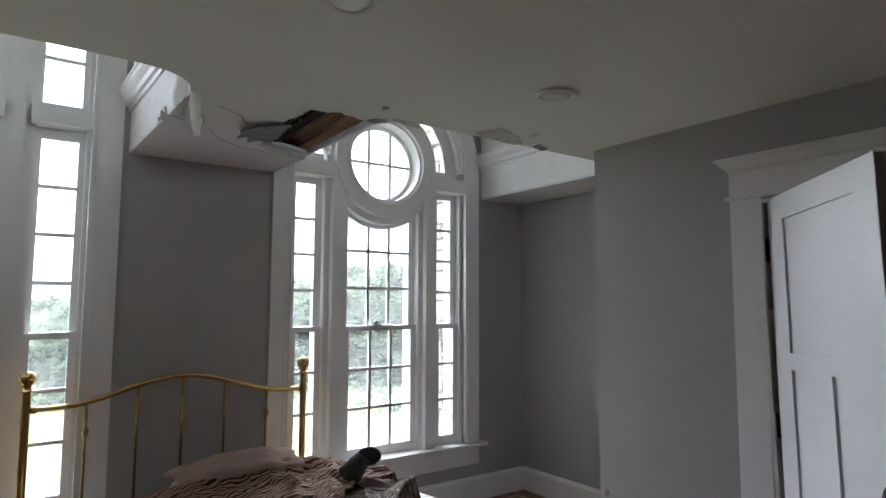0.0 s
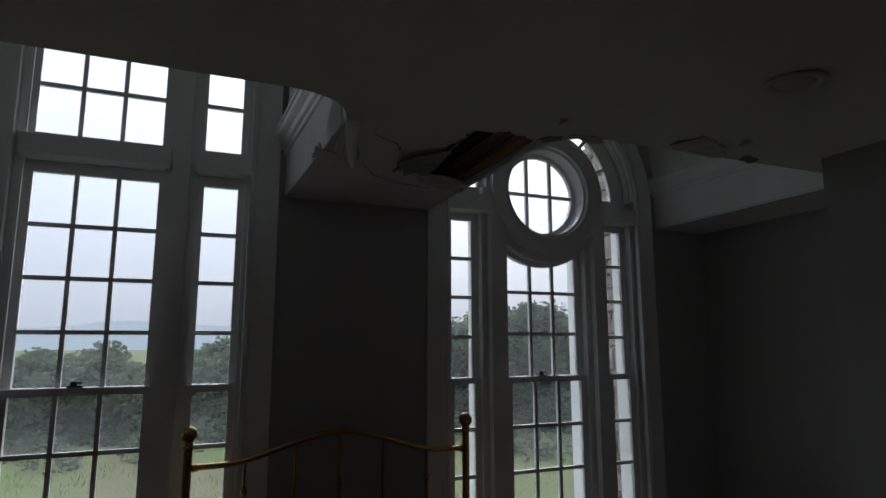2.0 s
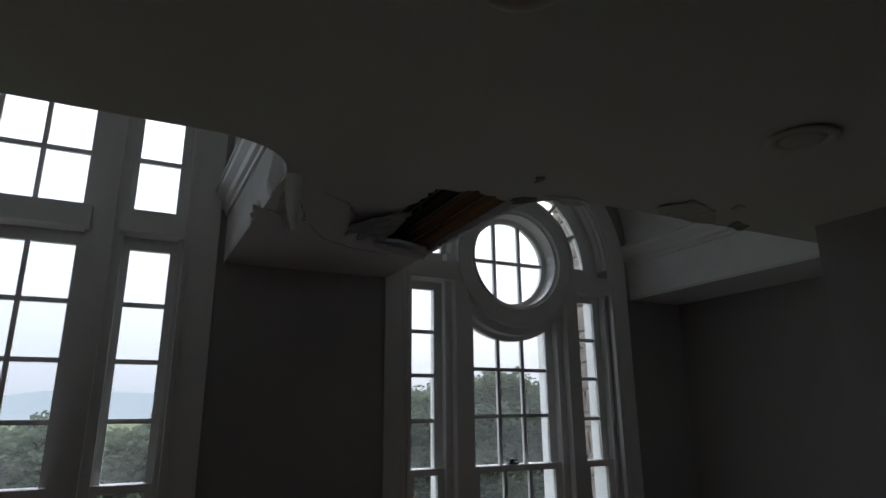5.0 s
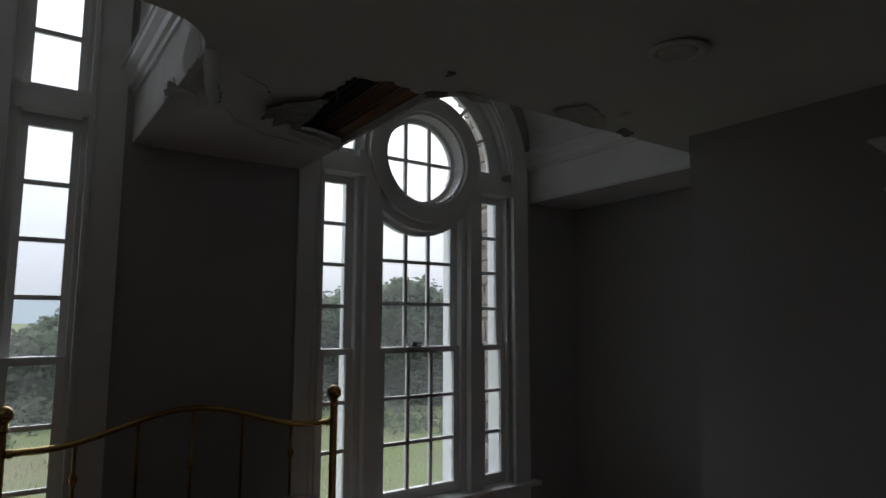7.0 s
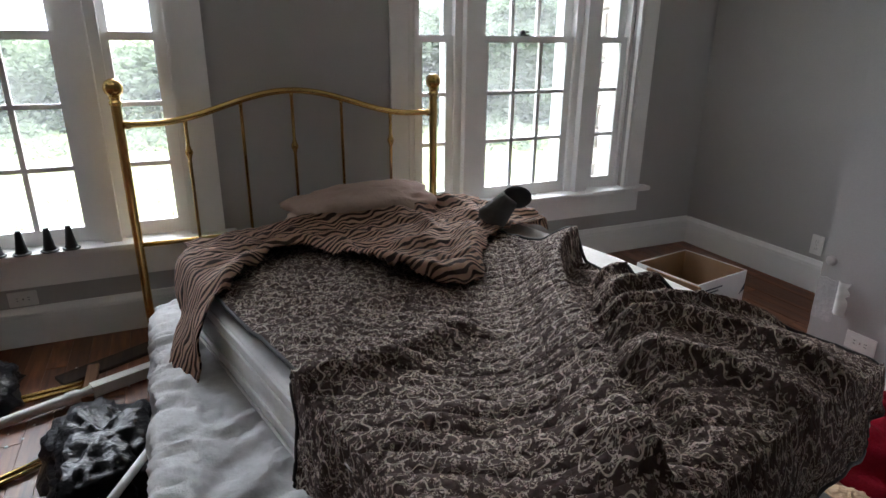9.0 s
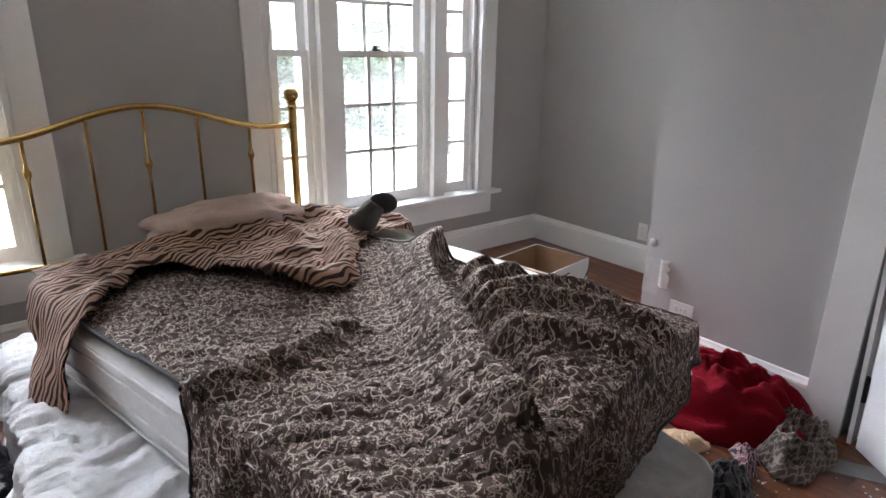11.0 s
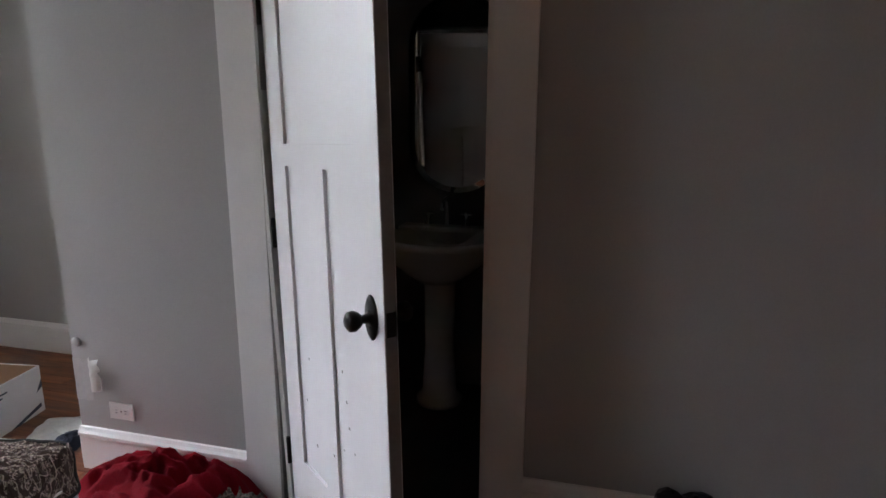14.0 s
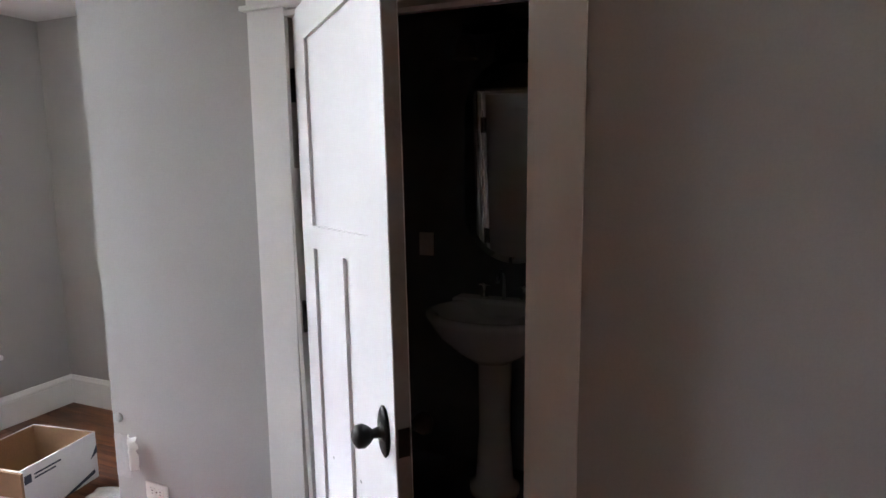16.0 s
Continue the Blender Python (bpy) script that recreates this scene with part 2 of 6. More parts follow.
def profile_run(bm, prof, path, side):
    """A moulding: prof is (out, up) pairs, swept along path points; side is the horizontal way it stands out."""
    s = Vector(side)
    rings = [[bm.verts.new(Vector(p) + s * o + Vector((0, 0, u))) for o, u in prof] for p in path]
    for a, b in zip(rings, rings[1:]):
        for k in range(len(prof)):
            bm.faces.new((a[k], a[(k + 1) % len(prof)], b[(k + 1) % len(prof)], b[k]))
    bm.faces.new(rings[0])
    bm.faces.new(rings[-1][::-1])
    bmesh.ops.recalc_face_normals(bm, faces=bm.faces)
    return bm


def fbm(p, octaves=4):
    return noise.fractal(Vector(p), 1.0, 2.0, octaves)


# ---- plan (metres) ----
W = 3.927            # inner face of the window wall
D = 2.755            # face of the door wall
JOG = 2.268          # the door wall turns the corner here
REC = 3.745          # end wall of the recess
H = 2.44             # ceiling
XL, YB = -3.6, -3.6  # walls that close the room behind the camera
WT = 0.24            # thickness of the outer wall
LW = dict(cx=-0.32, hc=0.343, m=0.463, s=0.75, c=0.907)
RW = dict(cx=2.365, hc=0.33, m=0.465, s=0.735, c=0.878)
SILL, TOP = 0.465, 4.1
ARC = 2.635
NEAR = 2.40          # near edge of the two ceiling wells
WELL_L = (-1.26, 0.622)
WELL_R = (1.492, 3.29)
SPLAY = 0.042        # the side of the first well runs this much out of square


# ---- structure ----
def build_window_wall():
    l0, l1 = LW["cx"] - LW["s"], LW["cx"] + LW["s"]
    r0, r1 = RW["cx"] - RW["s"], RW["cx"] + RW["s"]
    y0, y1 = W, W + WT
    zt = 3.52
    bm = boxed((XL - 0.1, l0, y0, y1, -0.1, TOP), (l0, l1, y0, y1, -0.1, SILL - 0.02), (l0, l1, y0, y1, zt, TOP), (l1, r0, y0, y1, -0.1, TOP),
               (r0, r1, y0, y1, -0.1, SILL - 0.02), (r1, REC + 0.12, y0, y1, -0.1, TOP))
    n = 40
    for i in range(n):
        a, b = math.pi * i / n, math.pi * (i + 1) / n
        pa = (RW["cx"] + RW["s"] * math.cos(a), ARC + RW["s"] * math.sin(a))
        pb = (RW["cx"] + RW["s"] * math.cos(b), ARC + RW["s"] * math.sin(b))
        plate(bm, [(pa[0], y0, pa[1]), (pb[0], y0, pb[1]), (pb[0], y0, TOP), (pa[0], y0, TOP)], (0, y1 - y0, 0))
    return tagged(mesh_ob("wall_north", bm, PAINT), "warm grey painted wall with two tall windows", "wall", kind="structure")


build_window_wall()
DY0, DY1, DH = 0.548, 1.334, 2.03
LEAN = 2.2           # degrees
tagged(mesh_ob("wall_east", boxed((D, D + 0.11, YB, DY0, -0.1, 2.7), (D, D + 0.11, DY0, DY1, DH, 2.7), (D, D + 0.11, DY1, JOG, -0.1, 2.7)), PAINT),
       "warm grey painted wall with a bathroom door", "wall", kind="structure")
tagged(mesh_ob("wall_jog", boxed((D + 0.11, REC + 0.12, JOG - 0.11, JOG, -0.1, 2.7)), PAINT), "grey painted return wall of the recess", "wall", kind="structure")
tagged(mesh_ob("wall_recess", boxed((REC, REC + 0.12, JOG, W, -0.1, TOP)), PAINT), "grey painted end wall of the recess", "wall", kind="structure")
tagged(mesh_ob("wall_south", boxed((XL, D, YB - 0.12, YB, -0.1, 2.7)), PAINT), "plain grey wall", "wall", kind="structure")
tagged(mesh_ob("wall_west", boxed((XL - 0.12, XL, YB - 0.12, W, -0.1, TOP)), PAINT), "plain grey wall", "wall", kind="structure")


def rounded(points):
    """Contour with arcs where a point carries a radius: (x, y, r)."""
    out, k = [], len(points)
    for i, p in enumerate(points):
        if len(p) == 2:
            out.append(Vector(p))
            continue
        a, b, c = Vector(points[i - 1][:2]), Vector(p[:2]), Vector(points[(i + 1) % k][:2])
        s, e = b + (a - b).normalized() * p[2], b + (c - b).normalized() * p[2]
        for j in range(9):
            t = j / 8
            out.append((1 - t) ** 2 * s + 2 * t * (1 - t) * (b * 0.85 + (s + e) * 0.075) + t * t * e)
    return out


def build_ceiling():
    (a, b), (c, d) = WELL_L, WELL_R
    contour = rounded([(XL, YB), (D, YB), (D, JOG), (REC, JOG), (REC, W), (d, W), (d, NEAR + 0.03, 0.12), (c, NEAR + 0.03, 0.2), (c, W),
                       (b, W), (b + SPLAY, NEAR, 0.24), (a, NEAR, 0.24), (a, W), (XL, W)])
    rag = random.Random(4)
    hole = []
    corners = [(1.15, 2.55), (1.29, 2.50), (1.45, 2.55), (1.476, 2.66), (1.478, 3.24), (1.465, 3.30), (1.33, 3.24), (1.19, 3.2), (1.17, 2.95), (1.12, 2.8)]
    for i, p in enumerate(corners):
        q = corners[(i + 1) % len(corners)]
        k = max(2, int((Vector(q) - Vector(p)).length / 0.022))
        for j in range(k):
            x = p[0] + (q[0] - p[0]) * j / k
            hole.append(Vector((min(1.48, x + rag.uniform(-0.012, 0.012)), p[1] + (q[1] - p[1]) * j / k + rag.uniform(-0.012, 0.012))))
    bm = bmesh.new()
    edges = []
    for loop in (contour, hole):
        vs = [bm.verts.new((p.x, p.y, H)) for p in loop]
        edges += [bm.edges.new((vs[i], vs[(i + 1) % len(vs)])) for i in range(len(vs))]
    bmesh.ops.triangle_fill(bm, edges=edges, use_beauty=True)
    r = bmesh.ops.extrude_face_region(bm, geom=bm.faces[:])
    bmesh.ops.translate(bm, vec=(0, 0, 0.016), verts=[e for e in r["geom"] if isinstance(e, bmesh.types.BMVert)])
    bmesh.ops.recalc_face_normals(bm, faces=bm.faces)
    tagged(mesh_ob("ceiling", bm, CEIL), "off-white ceiling with a torn hole and water damage", "ceiling", kind="structure")


build_ceiling()


def build_well(name, x0, x1, near, vault, label):
    """The box above the ceiling that opens it up to the window: sides, crown moulding, vault or flat top."""
    z1 = 2.86
    t = 0.014
    zs = z1 if vault else 3.8
    r = 0.24 if not vault else 0.2
    out = 0 if vault else SPLAY
    inner = rounded([(x1, W), (x1 + out, near, r if not vault else 0.12), (x0, near, r), (x0, W)])
    mid = Vector(((x0 + x1) / 2, W))
    bm = bmesh.new()
    rows = []
    for p in inner:
        o = (p - mid).normalized() * t
        q = Vector((p.x + (t if p.x > mid.x else -t), p.y - (t if p.y < near + 0.3 else 0)))
        rows.append([bm.verts.new((p.x, p.y, H + 0.016)), bm.verts.new((p.x, p.y, zs)), bm.verts.new((q.x, q.y, zs)), bm.verts.new((q.x, q.y, H + 0.016))])
    for p, q in zip(rows, rows[1:]):
        for i in range(4):
            bm.faces.new((p[i], p[(i + 1) % 4], q[(i + 1) % 4], q[i]))
    bmesh.ops.recalc_face_normals(bm, faces=bm.faces)
    tagged(mesh_ob(f"wall_{name}", bm, LITWELL), f"off-white painted sides of the {label}", "wall", kind="structure")
    crown = [(0, 0), (0.012, 0.0), (0.014, 0.022), (0.028, 0.032), (0.036, 0.058), (0.06, 0.088), (0.064, 0.11), (0.072, 0.114), (0.072, 0.128), (0, 0.128)]
    ys = [W, near + 0.2]
    for x, s in ((x1, -1), (x0, 1)):
        tagged(mesh_ob("trim_crown", profile_run(bmesh.new(), crown, [(x + (out * (W - y) / (W - near) if x == x1 else 0), y, 2.685) for y in ys], (s, 0, 0)), TRIM),
               "white painted crown moulding in a ceiling well", "crown moulding", kind="structure")
    bm = bmesh.new()
    if vault:
        cx, hw, n = (x0 + x1) / 2, (x1 - x0) / 2, 28
        ra, rb = [], []
        for i in range(n + 1):
            a = math.pi * i / n
            for ring, k in ((ra, 0.0), (rb, 0.02)):
                x, z = cx + (hw + k) * math.cos(a), z1 + (0.78 + k) * math.sin(a)
                ring.append([bm.verts.new((x, near, z)), bm.verts.new((x, W, z))])
        for ring in (ra, rb):
            for p, q in zip(ring, ring[1:]):
                bm.faces.new((p[0], p[1], q[1], q[0]))
        plate(bm, [(cx + hw * math.cos(math.pi * i / n), near - 0.02, z1 + 0.78 * math.sin(math.pi * i / n)) for i in range(n + 1)], (0, 0.018, 0))
        bmesh.ops.recalc_face_normals(bm, faces=bm.faces)
    else:
        box(bm, x0 - 0.02, x1 + 0.02, near - 0.02, W, 3.8, 3.83)
    tagged(mesh_ob(f"ceiling_{name}", bm, LITWELL), f"off-white ceiling over the {label}", "ceiling", kind="structure")


build_well("well_a", *WELL_L, NEAR, False, "well before the taller window")
build_well("well_b", *WELL_R, NEAR + 0.03, True, "well before the arched window")

# framing seen through the torn hole, the cavity's shade painted into the darker wood
attic = thing("attic_framing", (1.3, 3.0, H + 0.02), "dark rough timber framing above the torn ceiling", "framing", kind="structure")
for x in (0.72, 1.02):
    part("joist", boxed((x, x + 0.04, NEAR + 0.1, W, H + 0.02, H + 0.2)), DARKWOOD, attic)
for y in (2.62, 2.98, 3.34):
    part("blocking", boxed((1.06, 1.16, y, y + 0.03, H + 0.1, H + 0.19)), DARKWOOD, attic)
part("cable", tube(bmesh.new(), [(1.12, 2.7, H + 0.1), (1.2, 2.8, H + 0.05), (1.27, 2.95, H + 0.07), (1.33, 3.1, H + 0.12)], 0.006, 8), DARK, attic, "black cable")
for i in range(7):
    part("board", boxed((1.408 - i * 0.058, 1.472 - i * 0.058, NEAR + 0.1, W, H + 0.03 + i * 0.03, H + 0.055 + i * 0.03), bevel=0.004), LUMBER if i < 2 else DARKWOOD, attic, "warm brown rough board" if i < 2 else "rough board with the cavity's shade in its colour")
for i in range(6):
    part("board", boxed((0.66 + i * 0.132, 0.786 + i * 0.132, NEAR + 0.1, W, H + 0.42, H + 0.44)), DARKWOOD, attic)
tagged(mesh_ob("roof_deck", boxed((XL - 0.3, REC + 1.6, YB - 0.4, W + WT, 4.12, 4.2)), DARKWOOD), "dark roof boards over the ceilings", "roof", kind="structure")

# base of the floor; its boards come last in the file
FLOOR = tagged(mesh_ob("floor", boxed((XL, D + 0.06, YB, W, -0.1, -0.022), (D + 0.06, REC, JOG - 0.02, W, -0.1, -0.022)), DARKWOOD), "worn reddish oak strip floor with grit", "floor", kind="structure")


def baseboard(pts, side, k=0.0):
    prof = [(0, 0), (0.016, 0), (0.018, 0.145 + k), (0.016, 0.15 + k), (0.024, 0.156 + k), (0.024, 0.168 + k), (0.016, 0.178 + k), (0.010, 0.19 + k), (0, 0.192 + k)]
    tagged(mesh_ob("baseboard", profile_run(bmesh.new(), prof, pts, side), TRIM), "tall white painted baseboard with a moulded cap", "baseboard", kind="structure")


baseboard([(XL, W, 0), (REC, W, 0)], (0, -1, 0))
baseboard([(REC, W - 0.024, 0), (REC, JOG, 0)], (-1, 0, 0))
baseboard([(D, JOG, 0), (D, DY1 + 0.142, 0)], (-1, 0, 0))
baseboard([(D, DY0 - 0.134, 0), (D, YB, 0)], (-1, 0, 0), 0.07)


# ---- windows ----
def sash(win, x0, x1, z0, z1, y, cols, rows, stile=0.05, top=0.045, bottom=0.06, name="sash"):
    """One sash with its muntins, and every pane as a piece of its own."""
    bm = bmesh.new()
    d = 0.034
    box(bm, x0, x0 + stile, y, y + d, z0, z1)
    box(bm, x1 - stile, x1, y, y + d, z0, z1)
    gx0, gx1, gz0, gz1 = x0 + stile, x1 - stile, z0 + bottom, z1 - top
    box(bm, gx0, gx1, y, y + d, z0, gz0)
    box(bm, gx0, gx1, y, y + d, gz1, z1)
    k = 0.011
    pw, ph = (gx1 - gx0) / cols, (gz1 - gz0) / rows
    for i in range(1, cols):
        box(bm, gx0 + i * pw - k, gx0 + i * pw + k, y + 0.006, y + d - 0.006, gz0, gz1)
    for j in range(1, rows):
        box(bm, gx0, gx1, y + 0.007, y + d - 0.007, gz0 + j * ph - k, gz0 + j * ph + k)
    s = part(name, bm, TRIM, win)
    pane = bpy.data.meshes.new("pane")
    bp = boxed((-pw / 2, pw / 2, -0.002, 0.002, -ph / 2, ph / 2))
    bp.to_mesh(pane)
    bp.free()
    pane.materials.append(GLASS)
    for i in range(cols):
        for j in range(rows):
            shared("pane", pane, (gx0 + (i + 0.5) * pw, y + d / 2, gz0 + (j + 0.5) * ph), s).visible_shadow = False
    return s


def sash_lock(win, x, z):
    bm = boxed((x - 0.035, x + 0.035, W + 0.075, W + 0.105, z, z + 0.012), bevel=0.003)
    lathe(bm, [(0.016, 0), (0.016, 0.016), (0.012, 0.022)], (x - 0.006, W + 0.09, z + 0.01), 12)
    tube(bm, [(x, W + 0.09, z + 0.022), (x + 0.03, W + 0.078, z + 0.024)], 0.006, 8)
    part("sash_lock", bm, BLACKMETAL, win, "dark metal sash lock")


CASE = 0.02


def lined(bm, x0, x1, z0, z1, y0=None, y1=None):
    """Jamb linings and stops of one opening."""
    y0 = W - CASE if y0 is None else y0
    y1 = W + WT + 0.02 if y1 is None else y1
    for a, b in ((x0, x0 + 0.012), (x1 - 0.012, x1)):
        box(bm, a, b, y0 + 0.05, y1, z0, z1)
    for x, s in ((x0, 1), (x1, -1)):
        for w, ya, yb in ((0.022, y0 + 0.052, y0 + 0.074),):
            box(bm, min(x, x + s * w), max(x, x + s * w), ya, yb, z0, z1)


def stool_and_apron(win, q):
    bm = bmesh.new()
    c, e = q["cx"], q["c"] + 0.055
    box(bm, c - e, c + e, W - 0.075, W + 0.09, SILL - 0.03, SILL, 0.008)
    part("window_sill", bm, TRIM, win, "white painted window stool")
    part("apron", boxed((c - q["c"], c + q["c"], W - 0.022, W, SILL - 0.175, SILL - 0.03), bevel=0.004), TRIM, win)
    part("outer_sill", boxed((c - q["s"], c + q["s"], W + 0.09, W + WT + 0.06, SILL - 0.05, SILL - 0.004)), SIDING, win)


def window_tall():
    q = LW
    c = q["cx"]
    win = thing("window_1", (c, W, SILL), "tall white three-part sash window with transom lights", "window", kind="structure")
    zb, zt = 2.545, 3.52
    bm = boxed((c - q["c"], c - q["s"], W - CASE, W, SILL, 3.66), (c + q["s"], c + q["c"], W - CASE, W, SILL, 3.66), (c - q["s"], c + q["s"], W - CASE, W, zt, 3.66))
    for s in (-1, 1):
        a, b = sorted((c + s * q["hc"], c + s * q["m"]))
        box(bm, a + 0.022, b - 0.022, W - CASE, W + 0.03, SILL, zt)
        box(bm, a, b, W + 0.03, W + 0.19, SILL, zt)
        a, b = sorted((c + s * q["s"], c + s * (q["s"] + 0.02)))
        box(bm, a, b, W - CASE - 0.012, W - CASE, SILL, zt)
        a, b = sorted((c + s * (q["s"] + 0.03), c + s * (q["s"] + 0.04)))
        box(bm, a, b, W - CASE - 0.006, W - CASE, SILL, zt)
    for a, b in ((-q["s"], -q["m"]), (-q["hc"], q["hc"]), (q["m"], q["s"])):
        box(bm, c + a, c + b, W - CASE, W + 0.19, zb, zb + 0.105)
        box(bm, c + a, c + b, W - CASE - 0.012, W - CASE, zb, zb + 0.018)
        lined(bm, c + a, c + b, SILL, zb)
        lined(bm, c + a, c + b, zb + 0.105, zt)
    part("window_frame", bm, TRIM, win)
    stool_and_apron(win, q)
    for a, b, n in ((-q["s"], -q["m"], 1), (-q["hc"], q["hc"], 3), (q["m"], q["s"], 1)):
        a, b = c + a + 0.004, c + b - 0.004
        sash(win, a, b, SILL, 1.405, W + 0.055, n, 3, 0.05, 0.036, 0.068, "lower_sash")
        sash(win, a, b, 1.37, zb, W + 0.098, n, 4, 0.05, 0.06, 0.036, "upper_sash")
        sash(win, a, b, zb + 0.105, zt, W + 0.075, n, 3, 0.045, 0.045, 0.035, "transom_sash")
    sash_lock(win, c - 0.02, 1.405)
    return win


def window_arched():
    q = RW
    c = q["cx"]
    win = thing("window_2", (c, W, SILL), "white arched three-part sash window with a round light", "window", kind="structure")
    zb = 2.46
    zs = 2.57
    bm = boxed((c - q["c"], c - q["s"], W - CASE, W, SILL, ARC), (c + q["s"], c + q["c"], W - CASE, W, SILL, ARC))
    arc_band(bm, c, ARC, q["s"], q["c"], 0, 180, W - CASE, W, 48)
    for k, h in ((0.0, 0.012), (0.03, 0.006)):
        arc_band(bm, c, ARC, q["s"] + k, q["s"] + k + 0.016, 0, 180, W - CASE - h, W - CASE + 0.002, 48)
        for s in (-1, 1):
            a, b = sorted((c + s * (q["s"] + k), c + s * (q["s"] + k + 0.016)))
            box(bm, a, b, W - CASE - h, W - CASE + 0.002, SILL, ARC)
    arc_band(bm, c, ARC, q["s"] - 0.014, q["s"] + 0.001, 0, 180, W - CASE + 0.006, W + WT + 0.02, 48)
    arc_band(bm, c, ARC, q["s"] - 0.032, q["s"] - 0.012, 0, 180, W + 0.02, W + 0.05, 48)
    for s in (-1, 1):
        a, b = sorted((c + s * q["hc"], c + s * q["m"]))
        box(bm, a + 0.022, b - 0.022, W - CASE, W + 0.03, SILL, zs)
        box(bm, a, b, W + 0.03, W + 0.19, SILL, zs)
        a, b = sorted((c + s * (q["m"] - 0.04), c + s * (q["s"] - 0.001)))
        box(bm, a, b, W - CASE + 0.001, W + 0.19, zb, zs)
        box(bm, a, b, W - CASE - 0.01, W - CASE + 0.001, zb, zb + 0.016)
    for a, b, z in ((-q["s"], -q["m"], zb), (-q["hc"], q["hc"], ARC - 0.36), (q["m"], q["s"], zb)):
        lined(bm, c + a, c + b, SILL, z)
    # round light: ring, its mouldings and deep reveal
    arc_band(bm, c, ARC, 0.315, 0.425, 0, 360, W - CASE - 0.004, W + 0.045, 64)
    arc_band(bm, c, ARC, 0.315, 0.33, 0, 360, W - CASE - 0.014, W - CASE, 64)
    arc_band(bm, c, ARC, 0.405, 0.43, 0, 360, W - CASE - 0.012, W - CASE, 64)
    arc_band(bm, c, ARC, 0.298, 0.318, 0, 360, W - 0.004, W + 0.17, 64)
    arc_band(bm, c, ARC, 0.42, 0.475, 180, 360, W + 0.03, W + 0.15, 48)
    arc_band(bm, c, ARC, 0.41, 0.45, 0, 180, W + 0.03, W + 0.15, 48)
    part("window_frame", bm, TRIM, win)
    stool_and_apron(win, q)
    for a, b, n in ((-q["s"], -q["m"], 1), (-q["hc"], q["hc"], 3), (q["m"], q["s"], 1)):
        st = 0.06 if n == 1 else 0.062
        a, b = c + a + 0.004, c + b - 0.004
        sash(win, a, b, SILL, 1.405, W + 0.055, n, 3, st, 0.036, 0.068, "lower_sash")
        if n == 1:
            sash(win, a, b, 1.37, zb, W + 0.098, n, 4, st, 0.045, 0.036, "upper_sash")
        else:
            u = sash(win, a, b, 1.37, 2.26, W + 0.098, n, 3, st, 0.03, 0.036, "upper_sash")
            part("curved_top_rail", arc_band(bmesh.new(), c, ARC, 0.44, 0.505, 222, 318, W + 0.092, W + 0.136, 32), TRIM, u)
    # round sash
    bm = arc_band(bmesh.new(), c, ARC, 0.268, 0.3, 0, 360, W + 0.1, W + 0.134, 64)
    for k in (-0.094, 0.094):
        h = math.sqrt(0.27 ** 2 - k ** 2)
        box(bm, c + k - 0.011, c + k + 0.011, W + 0.106, W + 0.128, ARC - h, ARC + h)
    box(bm, c - 0.27, c + 0.27, W + 0.107, W + 0.127, ARC - 0.011, ARC + 0.011)
    r = part("round_sash", bm, TRIM, win)
    for a, b in ((-0.27, -0.094), (-0.094, 0.094), (0.094, 0.27)):
        for s in (-1, 1):
            xs = [a + (b - a) * i / 8 for i in range(9)]
            pts = [(c + x, W + 0.116, ARC + s * math.sqrt(max(0.0, 0.27 ** 2 - x * x))) for x in xs] + [(c + b, W + 0.116, ARC), (c + a, W + 0.116, ARC)]
            if abs(pts[0][2] - ARC) < 1e-4:
                pts.pop()
            if abs(b - 0.27) < 1e-6:
                pts.pop(8)
            part("pane", plate(bmesh.new(), pts, (0, 0.004, 0)), GLASS, r).visible_shadow = False
    # fan light above
    bm = arc_band(bmesh.new(), c, ARC, 0.45, 0.485, 0, 180, W + 0.09, W + 0.124, 48)
    arc_band(bm, c, ARC, 0.605, 0.725, 0, 180, W + 0.09, W + 0.124, 48)
    spokes = (0, 24, 48, 72, 108, 132, 156, 180)
    for a in spokes:
        m = Matrix.Translation((c, 0, ARC)) @ Matrix.Rotation(-radians(a), 4, "Y")
        box(bm, 0.48, 0.61, W + 0.095, W + 0.119, -0.011, 0.011, m=m)
    for s in (-1, 1):
        a, b = sorted((c + s * 0.45, c + s * 0.725))
        box(bm, a, b, W + 0.09, W + 0.124, zs, ARC)
    fan = part("fan_sash", bm, TRIM, win)
    for a0, a1 in zip(spokes, spokes[1:]):
        part("pane", arc_band(bmesh.new(), c, ARC, 0.484, 0.607, a0, a1, W + 0.105, W + 0.109, 8), GLASS, fan).visible_shadow = False
    sash_lock(win, c - 0.02, 1.405)
    return win


window_tall()
window_arched()


